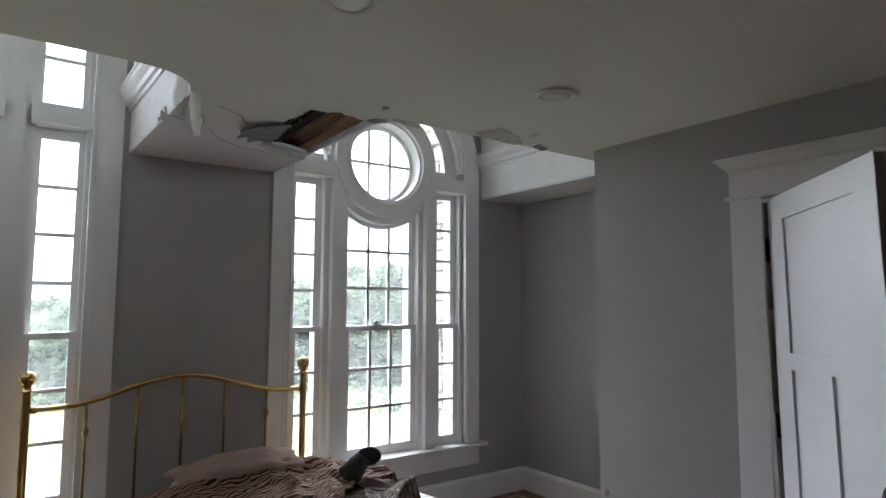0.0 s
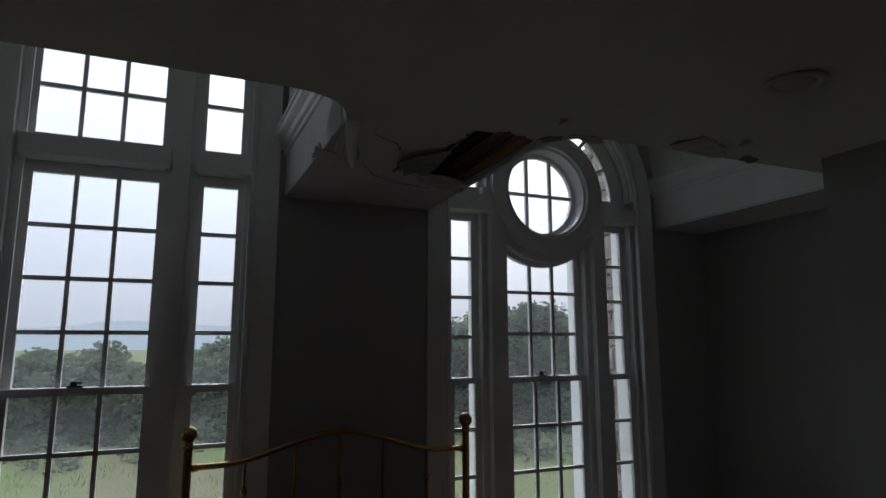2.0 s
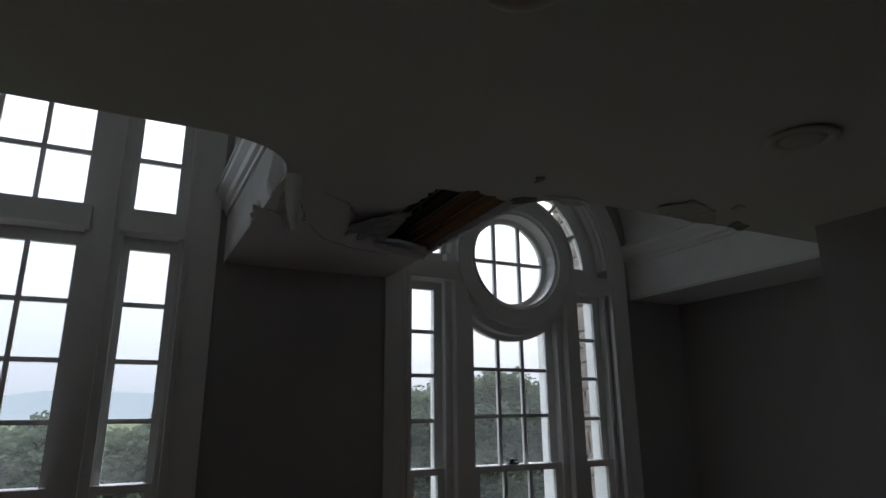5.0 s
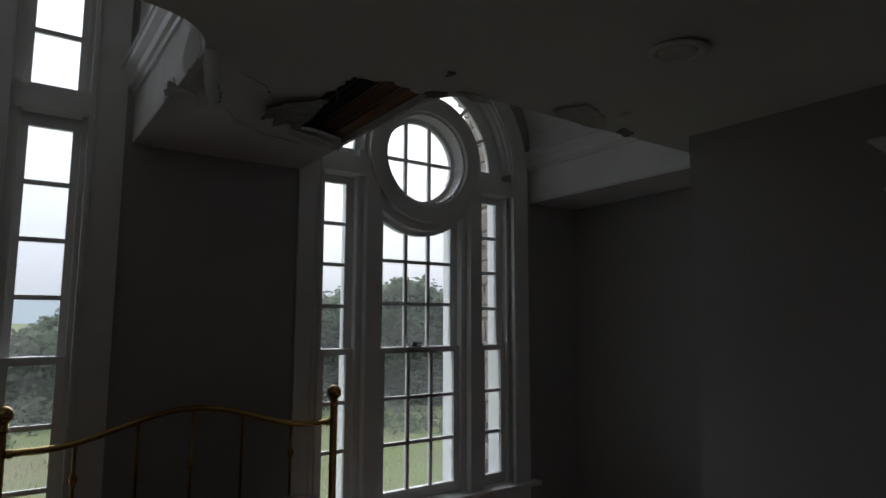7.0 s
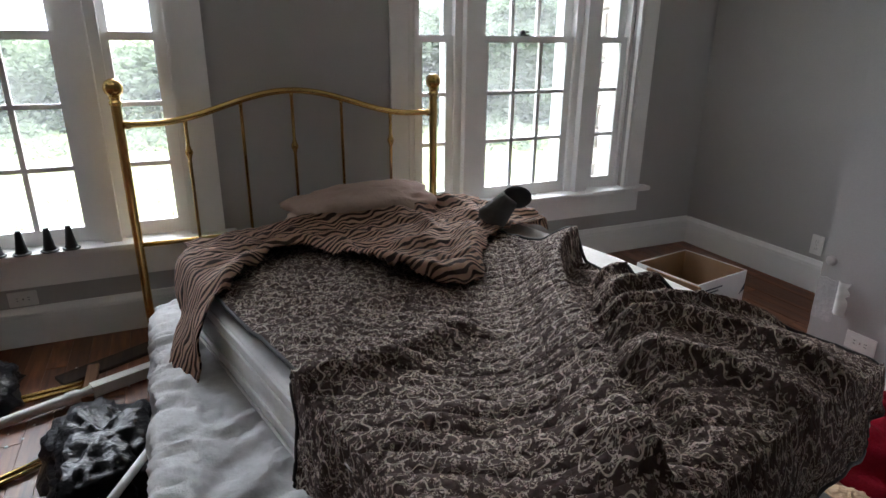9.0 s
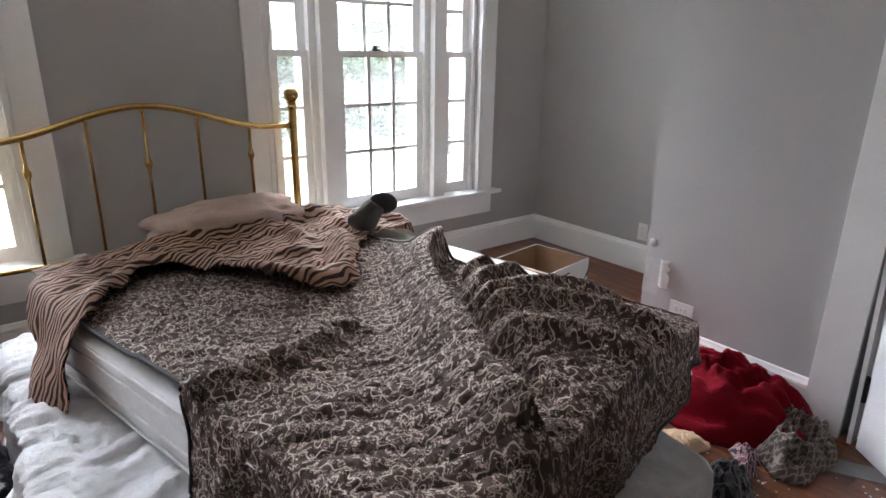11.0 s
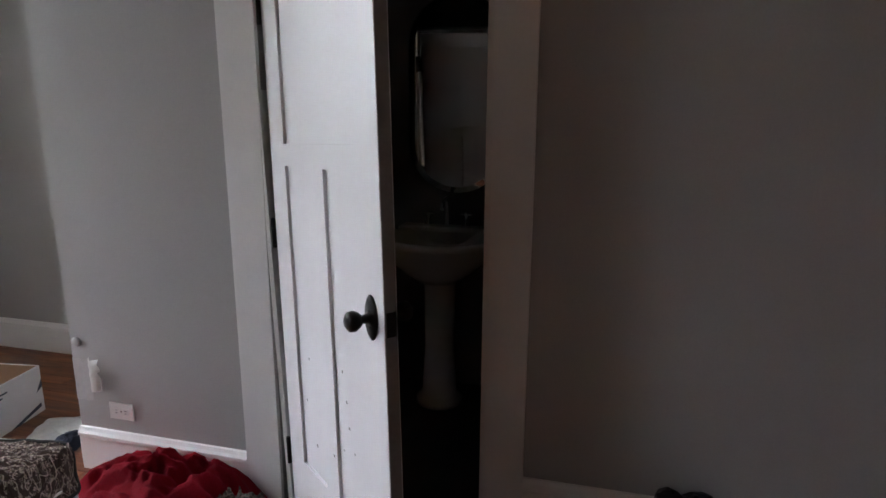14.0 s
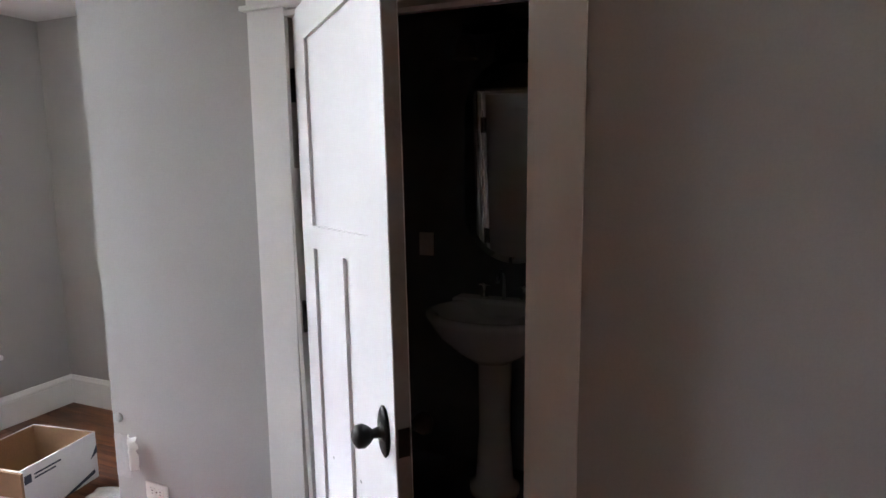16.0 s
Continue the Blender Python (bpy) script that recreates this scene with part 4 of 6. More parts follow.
PINKBEIGE = mat("dusty_pink_cotton", (0.42, 0.30, 0.25), 0.85, var=0.12, scale=6, bump=0.3, fine=60)

BED_A = radians(13)
BU, BV = Vector((math.cos(BED_A), math.sin(BED_A), 0)), Vector((math.sin(BED_A), -math.cos(BED_A), 0))
BO = Vector((0.32, 3.30, 0))
MZ = 0.545


def bed_point(u, v, z):
    p = BO + BU * u + BV * v
    return Vector((p.x, p.y, z))


def ridge(p, line, width, height):
    """Height of a rounded fold that runs along a line of points."""
    best = 9.0
    for a, b in zip(line, line[1:]):
        ax, ay, bx, by = a[0], a[1], b[0], b[1]
        dx, dy = bx - ax, by - ay
        t = max(0.0, min(1.0, ((p[0] - ax) * dx + (p[1] - ay) * dy) / (dx * dx + dy * dy)))
        best = min(best, math.hypot(p[0] - ax - t * dx, p[1] - ay - t * dy))
    return height * math.exp(-(best / width) ** 2)


def fold(p, line, wl, wr, height):
    """Height of a lopsided fold: a long slope on one side of the line, a steep one on the other."""
    best, side = 9.0, 1
    for a, b in zip(line, line[1:]):
        dx, dy = b[0] - a[0], b[1] - a[1]
        t = max(0.0, min(1.0, ((p[0] - a[0]) * dx + (p[1] - a[1]) * dy) / (dx * dx + dy * dy)))
        ex, ey = p[0] - a[0] - t * dx, p[1] - a[1] - t * dy
        d = math.hypot(ex, ey)
        if d < best:
            best, side = d, dx * ey - dy * ex
    return height * math.exp(-(best / (wl if side > 0 else wr)) ** 2)


def slump(s, t):
    """How far the mattress corner that overhangs its base sags."""
    a, b = max(0.0, min(1.0, (s - 0.85) / 0.65)), max(0.0, min(1.0, (t - 0.9) / 0.9))
    return 0.055 * a * a * (3 - 2 * a) * b * b * (3 - 2 * b)


def hem_loop(bm):
    """The outer edge of a sheet as a smoothed run of points."""
    nxt = {}
    for e in bm.edges:
        if e.is_boundary:
            a, b = e.verts
            nxt.setdefault(a, []).append(b)
            nxt.setdefault(b, []).append(a)
    best, seen = [], set()
    for start in nxt:
        if start in seen:
            continue
        run, v, old = [], start, None
        while v not in seen:
            seen.add(v)
            run.append(v.co.copy())
            ways = [w for w in nxt[v] if w != old and w not in seen]
            if not ways:
                break
            v, old = ways[0], v
        if len(run) > len(best):
            best = run
    k = len(best)
    return [sum((best[(i + j) % k] for j in range(-4, 5)), Vector()) / 9 for i in range(0, k, 2)]


def cloth(name, s0, s1, t0, t1, du, edge, height, material, thick=0.008, lift=0.0, size=(1.52, 2.03), drop_min=None, soft=0.0, binding=None, flare=0.08):
    """A cover laid on the mattress: a fine sheet that follows height() on top and falls over the sides. edge(s, t) tells whether it reaches there."""
    bm = bmesh.new()
    uv = bm.loops.layers.uv.new("UVMap")
    nu, nv = int((s1 - s0) / du), int((t1 - t0) / du)
    grid, coord = {}, {}
    for i in range(nu + 1):
        for j in range(nv + 1):
            s, t = s0 + (s1 - s0) * i / nu, t0 + (t1 - t0) * j / nv
            if not edge(s, t):
                continue
            ci, cj = max(0.2, min(size[0] - 0.2, s)), max(-0.3, min(size[1] - 0.2, t))
            ox, oy = s - ci, t - cj
            reach = math.hypot(ox, oy)
            d = max(0.0, reach - 0.2)
            cs, ct = (ci + ox / reach * 0.2, cj + oy / reach * 0.2) if d > 0 else (s, t)
            h = height(s, t)
            if soft:
                k = sum(edge(s + q * soft * math.cos(a), t + q * soft * math.sin(a)) for q in (0.4, 1.0) for a in (0.0, 0.785, 1.571, 2.356, 3.142, 3.927, 4.712, 5.498)) / 16
                h = bed_top(s, t) + (h - 0.0) * max(0.0, min(1.0, (k - 0.35) / 0.55)) ** 0.6
            if d > 0:
                k = 0.018 * (1 - math.exp(-d / 0.04)) + flare * d + 0.035 * fbm((s * 5, t * 5, 7)) * min(1, d / 0.1)
                u, v = cs + ox / reach * k, ct + oy / reach * k
                z = MZ + lift + (h - 0.0) * math.exp(-d / 0.12) - d * 0.97 + 0.02 * math.exp(-d / 0.05)
            else:
                e = 0.2 - reach
                u, v, z = s, t, MZ + lift + h + 0.02 - 0.018 * math.exp(-e / 0.05)
            if drop_min is not None:
                z = max(z, drop_min)
            co = bed_point(u, v, z - slump(u, v))
            grid[i, j] = bm.verts.new(co)
            coord[grid[i, j]] = (s, t)
    for i in range(nu):
        for j in range(nv):
            k = [(i, j), (i + 1, j), (i + 1, j + 1), (i, j + 1)]
            if all(q in grid for q in k):
                f = bm.faces.new([grid[q] for q in k])
                f.smooth = True
                for lp in f.loops:
                    lp[uv].uv = coord[lp.vert]
    for v in [v for v in bm.verts if not v.link_faces]:
        bm.verts.remove(v)
    if soft:
        for _ in range(4):
            bmesh.ops.smooth_vert(bm, verts=bm.verts, factor=0.5, use_axis_x=True, use_axis_y=True, use_axis_z=True)
    bmesh.ops.recalc_face_normals(bm, faces=bm.faces)
    hem = hem_loop(bm) if binding else []
    me = bpy.data.meshes.new(name)
    bm.to_mesh(me)
    bm.free()
    me.materials.append(material)
    ob = new(name, me)
    BASE[ob] = Matrix()
    if hem:
        part("binding", tube(bmesh.new(), hem + hem[:1], 0.0065, 7, False), binding, ob, "narrow dark edge binding", True)
    sol = ob.modifiers.new("thickness", "SOLIDIFY")
    sol.thickness, sol.offset = thick, 1
    return ob


def mattress_mesh(x0, x1, y0, y1, z0, z1, r, rr):
    """A rounded slab with soft swelling faces."""
    bm = bmesh.new()
    n = 10
    corner = []
    for cx, cy, a0 in ((x1 - rr, y1 - rr, 0), (x0 + rr, y1 - rr, 90), (x0 + rr, y0 + rr, 180), (x1 - rr, y0 + rr, 270)):
        corner += [(cx, cy, radians(a0 + 90 * i / 6)) for i in range(7)]
    prof = [(0.6, 0.0), (0.9, 0.02), (1.0, 0.14), (1.01, 0.5), (1.0, 0.86), (0.9, 0.98), (0.6, 1.0)]
    rings = []
    for k, h in prof:
        rings.append([bm.verts.new((cx + (rr - r * (1 - k) * 2.2) * math.cos(a), cy + (rr - r * (1 - k) * 2.2) * math.sin(a), z0 + (z1 - z0) * h)) for cx, cy, a in corner])
    for a, b in zip(rings, rings[1:]):
        for i in range(len(corner)):
            bm.faces.new((a[i], a[(i + 1) % len(corner)], b[(i + 1) % len(corner)], b[i]))
    bm.faces.new(rings[0][::-1])
    bm.faces.new(rings[-1])
    bmesh.ops.recalc_face_normals(bm, faces=bm.faces)
    return bm


def build_headboard():
    y = 3.80
    hb = thing("brass_headboard", (0.94, y, 0), "polished brass headboard with ball finials", "headboard")
    for x in (0.195, 1.682):
        bm = bmesh.new()
        lathe(bm, [(0.02, 0), (0.02, 0.3), (0.0205, 0.302), (0.0205, 0.32), (0.0205, 0.325), (0.0205, 1.105), (0.024, 1.108), (0.026, 1.118), (0.021, 1.128), (0.026, 1.138), (0.02, 1.146)],
              (x, y, 0), 20)
        p = part("post", bm, BRASS, hb, smooth=False)
        bm = bmesh.new()
        bmesh.ops.create_uvsphere(bm, u_segments=20, v_segments=14, radius=0.04, matrix=Matrix.Translation((x, y, 1.178)))
        part("finial", bm, BRASS, p, "brass ball finial", True)
        s = 1 if x < 1 else -1
        bm = bmesh.new()
        bmesh.ops.create_uvsphere(bm, u_segments=14, v_segments=10, radius=0.02, matrix=Matrix.Translation((x + s * 0.034, y, 1.02)))
        part("collar", bm, BRASS, p, "", True)

    def rail_z(x):
        k = min(1.0, abs(x - 0.94) / 0.7)
        return 1.022 + 0.128 * (0.5 + 0.5 * math.cos(math.pi * min(1.0, k * 1.12)))
    part("top_rail", tube(bmesh.new(), [(0.21 + 1.455 * i / 48, y, rail_z(0.21 + 1.455 * i / 48)) for i in range(49)], 0.015, 12), BRASS, hb, "", True)
    part("bottom_rail", tube(bmesh.new(), [(0.2, y, 0.468), (1.68, y, 0.468)], 0.011, 12), BRASS, hb, "", True)
    for i, x in enumerate((0.462, 0.708, 0.944, 1.184, 1.44)):
        z1 = rail_z(x)
        prof = [(0.0078, 0.46), (0.0078, z1 - 0.03), (0.009, z1 - 0.028), (0.009, z1 - 0.012), (0.0078, z1 - 0.01), (0.0078, z1)]
        if i % 2 == 0:
            k = 0.885
            prof[1:1] = [(0.0078, k - 0.03), (0.011, k - 0.026), (0.011, k - 0.018), (0.016, k - 0.010), (0.0175, k), (0.016, k + 0.010), (0.011, k + 0.018), (0.011, k + 0.026), (0.0078, k + 0.03)]
        part("spindle", lathe(bmesh.new(), prof, (x, y, 0), 14), BRASS, hb, "", True)


build_headboard()
bm = mattress_mesh(0.275, 1.79, 1.33, 3.36, 0.045, 0.318, 0.02, 0.09)
bmesh.ops.triangulate(bm, faces=[f for f in bm.faces if len(f.verts) > 4])
bmesh.ops.subdivide_edges(bm, edges=[e for e in bm.edges if e.calc_length() > 0.12], cuts=9, use_grid_fill=True)
bmesh.ops.subdivide_edges(bm, edges=[e for e in bm.edges if e.calc_length() > 0.05], cuts=2, use_grid_fill=True)
bm.normal_update()
for v in bm.verts:
    c = v.co
    k = 1 - 2 * abs(fbm((c.x * 2.6 + 0.6 * fbm((c.y * 2, c.x * 2, 1)), c.y * 2.2, c.z * 3)))
    v.co += v.normal * (0.014 * k + 0.006 * fbm((c.x * 9, c.y * 9, c.z * 9)))
spring = thing("box_spring", (1.03, 2.35, 0), "box spring under a loose soiled white sheet", "box spring")
part("body", bm, SHEET, spring, "", True)
for x in (0.36, 1.7):
    for y in (1.42, 3.27):
        part("foot", lathe(bmesh.new(), [(0.025, 0), (0.03, 0.01), (0.028, 0.06)], (x, y, 0), 12), DARK, spring)

turn = Matrix(((BU.x, -BV.x, 0, BO.x), (BU.y, -BV.y, 0, BO.y), (0, 0, 1, 0), (0, 0, 0, 1)))
mattress = thing("mattress", (1.2, 2.3, 0.33), "stained white queen mattress pushed askew on its base", "mattress")
bm = mattress_mesh(0, 1.52, -2.03, 0, 0.352, MZ, 0.025, 0.2)
bmesh.ops.triangulate(bm, faces=[f for f in bm.faces if len(f.verts) > 4])
bmesh.ops.subdivide_edges(bm, edges=[e for e in bm.edges if e.calc_length() > 0.25], cuts=7, use_grid_fill=True)
for v in bm.verts:
    v.co.z -= slump(v.co.x, -v.co.y)
bmesh.ops.transform(bm, matrix=turn, verts=bm.verts)
part("body", bm, TICKING, mattress, "", True)
for z in (0.362, 0.41, MZ - 0.055, MZ - 0.012):
    pts = []
    for cx, cy, a0 in ((1.32, -0.2, 0), (0.2, -0.2, 90), (0.2, -1.83, 180), (1.32, -1.83, 270)):
        pts += [Vector((cx + 0.202 * math.cos(radians(a0 + 15 * i)), cy + 0.202 * math.sin(radians(a0 + 15 * i)), z)) for i in range(7)]
    pts = [a.lerp(b, j / 6) for a, b in zip(pts, pts[1:] + pts[:1]) for j in range(6 if (a - b).length > 0.2 else 1)]
    pts = [turn @ (q - Vector((0, 0, slump(q.x, -q.y)))) for q in pts]
    part("piping", tube(bmesh.new(), pts + pts[:1], 0.005, 8, False), TICKING, mattress, "", True)


def bump(p, at, reach, height):
    """A broad rounded swelling."""
    return height * math.exp(-(((p[0] - at[0]) / reach[0]) ** 2 + ((p[1] - at[1]) / reach[1]) ** 2) ** 1.6)


CREST = [(1.46, 1.02), (1.32, 0.985), (1.16, 1.035), (1.01, 1.14), (0.87, 1.28), (0.75, 1.42), (0.655, 1.54), (0.55, 1.69), (0.45, 1.81), (0.40, 1.93)]
TROUGH = [(1.46, 1.15), (1.30, 1.09), (1.16, 1.13), (1.05, 1.22), (0.94, 1.345), (0.82, 1.48), (0.72, 1.61), (0.62, 1.75), (0.55, 1.88)]


def quilt_height(s, t):
    p = (s, t)
    h = 0.02 + 0.016 * fbm((s * 2.2, t * 2.2, 1))
    # the long fold thrown back across the bed, and the hollow behind it
    h += fold(p, CREST, 0.12, 0.022, 0.12)
    h -= ridge(p, TROUGH, 0.045, 0.075)
    # the puffed-up part towards the foot, with folds fanning out of the hollow
    h += bump(p, (1.0, 1.72), (0.36, 0.31), 0.055)
    h += fold(p, [(0.98, 1.37), (1.10, 1.345), (1.24, 1.39), (1.40, 1.52)], 0.035, 0.08, 0.06)
    h += fold(p, [(1.12, 1.24), (1.22, 1.22), (1.32, 1.28)], 0.03, 0.05, 0.055)
    h += fold(p, [(0.90, 1.44), (1.02, 1.50), (1.17, 1.58), (1.34, 1.72)], 0.03, 0.05, 0.045)
    h += fold(p, [(0.84, 1.53), (0.95, 1.64), (1.04, 1.80), (1.08, 2.0)], 0.035, 0.045, 0.055)
    h += fold(p, [(0.73, 1.66), (0.82, 1.82), (0.86, 2.0), (0.84, 2.25)], 0.035, 0.05, 0.045)
    h -= ridge(p, [(0.88, 1.50), (0.98, 1.61), (1.10, 1.78)], 0.03, 0.025)
    # the slack pleat that runs in from the open side
    h += fold(p, [(-0.1, 1.19), (0.1, 1.24), (0.28, 1.265), (0.50, 1.25)], 0.06, 0.016, 0.045)
    h += ridge(p, [(0.12, 1.52), (0.28, 1.56), (0.42, 1.66)], 0.06, 0.014)
    h += ridge(p, [(0.22, 0.80), (0.45, 0.95), (0.72, 1.02)], 0.05, 0.012)
    # it lies flatter along the far edge of the mattress
    k = max(0.0, min(1.0, (s - 1.24) / 0.26))
    h = max(h * (1 - 0.85 * k * k * (3 - 2 * k)), 0.002)
    # crumpling, then the stitched puffs
    w = fbm((s * 8, t * 8, 2))
    h += 0.004 * (1 - abs(w) * 2) + 0.003 * (1 - 2 * abs(fbm((s * 16 + 2 * w, t * 16 - 2 * w, 6))))
    j = 0.02 * fbm((s * 6, t * 6, 21))
    a, b = (s + 0.8 * t + j) / 0.08, (0.9 * s - t + j) / 0.08
    puff = (abs(math.sin(math.pi * a)) * abs(math.sin(math.pi * b))) ** 0.3
    h += 0.008 * puff + 0.002 * fbm((s * 30, t * 30, 4))
    return h


def quilt_edge(s, t):
    wav = 0.02 * math.sin(7 * t) + 0.015 * fbm((s * 3, t * 3, 8))
    left = 0.015 if t < 1.20 else (-0.42 if t > 1.31 else 0.015 - 0.435 * (t - 1.20) / 0.11)
    k = max(0.0, min(1.0, (t - 1.35) / 0.5))
    right = 1.24 + wav + 0.17 * k * k * (3 - 2 * k)
    if s > 1.26 and t > 1.78 and math.hypot(s - 1.26, t - 1.78) > 0.37 + 0.3 * wav:
        return False
    k = max(0.0, min(1.0, (1.15 - s) / 0.55))
    foot = 2.22 + 0.20 * k * k * (3 - 2 * k) + 0.5 * wav
    return left + wav * 0.3 < s < right and 0.12 < t < foot


tagged(cloth("quilt", -0.45, 1.60, 0.10, 2.44, 0.0075, quilt_edge, quilt_height, DAMASK, 0.01, 0.012, binding=BINDING), "rumpled dark taupe quilt with cream damask scrolls", "quilt")


def bed_top(s, t):
    return quilt_height(s, t) * 0.95 if t > 0.15 and 0 < s < 1.4 else 0.012


def zebra_height(s, t):
    p = (s, t)
    w = fbm((s * 3, t * 3, 9))
    h = 0.006 + 0.014 * fbm((s * 3, t * 3, 11)) + 0.016 * (1 - 2.6 * abs(fbm((s * 4.5 + 0.8 * w, t * 6, 12)))) + 0.007 * (1 - 2 * abs(fbm((s * 12 + w, t * 13, 15))))
    # rolled-back hem, the lobe over the quilt and loose folds
    h += ridge(p, [(0.06, 0.56), (0.16, 0.44), (0.30, 0.345), (0.44, 0.35), (0.52, 0.50)], 0.045, 0.045)
    h += fold(p, [(0.48, 0.58), (0.53, 0.80), (0.64, 0.94), (0.78, 0.94), (0.92, 0.80), (1.06, 0.62)], 0.03, 0.05, 0.05)
    h += ridge(p, [(0.68, 0.55), (0.80, 0.62), (0.92, 0.52), (0.98, 0.36)], 0.035, 0.03)
    h += ridge(p, [(1.2, 0.40), (1.38, 0.46), (1.55, 0.52)], 0.05, 0.035)
    h += ridge(p, [(0.5, 0.12), (0.9, 0.2), (1.25, 0.14)], 0.08, 0.04)
    return max(0.0, h)


def zebra_edge(s, t):
    w = 0.018 * math.sin(11 * s) + 0.02 * fbm((s * 4, t * 4, 14))
    if s < 0.06:
        return 0.0 < t < 0.61 + 0.35 * max(0.0, 0.02 - s) + w and s > -0.40 + 0.95 * abs(t - 0.60)
    knots = ((0.06, 0.60), (0.18, 0.47), (0.30, 0.38), (0.40, 0.40), (0.47, 0.60), (0.53, 0.86), (0.64, 1.0), (0.78, 1.0), (0.94, 0.87), (1.08, 0.74), (1.22, 0.64), (1.34, 0.60), (1.48, 0.62), (1.62, 0.60))
    front = 0.6
    for (a, fa), (b, fb) in zip(knots, knots[1:]):
        if a <= s <= b:
            k = (s - a) / (b - a)
            front = fa + (fb - fa) * k * k * (3 - 2 * k)
    return -0.02 < t < front + w and s < 1.60


tagged(cloth("zebra_blanket", -0.5, 1.58, -0.05, 1.05, 0.0095, zebra_edge, zebra_height, ZEBRA, 0.006, 0.020, soft=0.035, flare=0.42), "crumpled brown zebra-print blanket on the bed", "blanket")


def soft_lump(name, at, size, rot, material, label, category, seed=1, flat=0.3, crease=0.12, seg=40):
    """A pillow or heap: a squashed ball with creases."""
    bm = bmesh.new()
    bmesh.ops.create_uvsphere(bm, u_segments=seg, v_segments=seg // 2, radius=1.0)
    for v in bm.verts:
        c = v.co.copy()
        k = 1 + crease * fbm((c.x * 1.7 + seed, c.y * 1.7, c.z * 1.7)) + 0.45 * crease * (1 - 2 * abs(fbm((c.x * 4, c.y * 4 + seed, c.z * 4))))
        for ax in (0, 1):
            c[ax] = math.copysign(abs(c[ax]) ** 0.72, c[ax])
        c = c * k
        c.z = max(c.z, -flat)
        v.co = Vector((c.x * size[0], c.y * size[1], (c.z + flat) * size[2]))
    bmesh.ops.transform(bm, matrix=Matrix.Translation(at) @ Matrix.Rotation(radians(rot), 4, "Z"), verts=bm.verts)
    return tagged(mesh_ob(name, bm, material, True), label, category)


def loose_sheet():
    """The sheet that lies wrinkled over the base and hangs down its open side."""
    bm = bmesh.new()
    nu, nv = 90, 150
    rows = []
    for i in range(nu + 1):
        row = []
        for j in range(nv + 1):
            s, y = -0.24 + 0.80 * i / nu, 1.36 + 1.98 * j / nv
            f = 0.5 * fbm((s * 3 + 0.5 * fbm((y * 3, s * 3, 2)), y * 2.0, 4))
            wr = 0.014 * (1 - 3 * abs(f)) + 0.009 * (1 - 3 * abs(fbm((s * 2.5 + f, y * 9 + 2 * f, 9)))) + 0.003 * (1 - 3 * abs(fbm((s * 6, y * 22 + 3 * f, 19))))
            if s < 0:
                k = -s
                x = 0.27 - 0.018 - 0.05 * k - wr * 1.3 - 0.012 * math.sin(y * 16) * min(1, k / 0.1)
                z = 0.333 - k * 0.97 + 0.012 * math.exp(-k / 0.02)
            else:
                x, z = 0.27 + s - 0.018 * math.exp(-s / 0.03), 0.344 + wr - 0.010 * math.exp(-s / 0.03)
            row.append(bm.verts.new((x, y + 0.01 * fbm((s * 5, y * 5, 1)), max(0.012, z))))
        rows.append(row)
    for a, b in zip(rows, rows[1:]):
        for j in range(nv):
            bm.faces.new((a[j], a[j + 1], b[j + 1], b[j])).smooth = True
    bmesh.ops.recalc_face_normals(bm, faces=bm.faces)
    ob = tagged(mesh_ob("bed_sheet", bm, SHEET), "wrinkled soiled white sheet over the box spring", "sheet")
    ob.modifiers.new("thickness", "SOLIDIFY").thickness = 0.002


loose_sheet()


def ragged(points, step, jitter, seed):
    """Outline with torn edges between the given corners."""
    r, out = random.Random(seed), []
    for i, p in enumerate(points):
        a, b = Vector(p), Vector(points[(i + 1) % len(points)])
        k = max(1, int((b - a).length / step))
        for j in range(k):
            q = a.lerp(b, j / k)
            out.append(q + Vector([r.uniform(-jitter, jitter) for _ in q]))
    return out


def torn_sheet(name, outline, zfun, thick, material, label, category, seed=1, parent=None):
    """A torn flat piece under the ceiling: outline in plan, height by zfun."""
    bm = bmesh.new()
    vs = [bm.verts.new((p.x, p.y, 0)) for p in outline]
    es = [bm.edges.new((vs[i], vs[(i + 1) % len(vs)])) for i in range(len(vs))]
    bmesh.ops.triangle_fill(bm, edges=es, use_beauty=True)
    bmesh.ops.subdivide_edges(bm, edges=bm.edges[:], cuts=1)
    r = bmesh.ops.extrude_face_region(bm, geom=bm.faces[:])
    up = {v for v in r["geom"] if isinstance(v, bmesh.types.BMVert)}
    for v in bm.verts:
        v.co.z = zfun(v.co.x, v.co.y) + (thick if v in up else 0) + 0.003 * fbm((v.co.x * 30, v.co.y * 30, seed))
    bmesh.ops.recalc_face_normals(bm, faces=bm.faces)
    return tagged(mesh_ob(name, bm, material), label, category)


# ---- ceiling damage ----
torn_sheet("drywall_flap", ragged([(1.16, 2.78), (1.03, 2.84), (0.955, 2.92), (0.98, 2.99), (0.995, 3.10), (1.04, 3.06), (1.07, 3.17), (1.12, 3.12), (1.16, 3.19), (1.195, 3.17), (1.18, 2.95)], 0.022, 0.008, 3),
           lambda x, y: H - 0.012 - 0.16 * max(0, 1.15 - x), 0.006, GREYPAPER, "grey mouldy drywall flap hanging from the ceiling", "drywall flap")
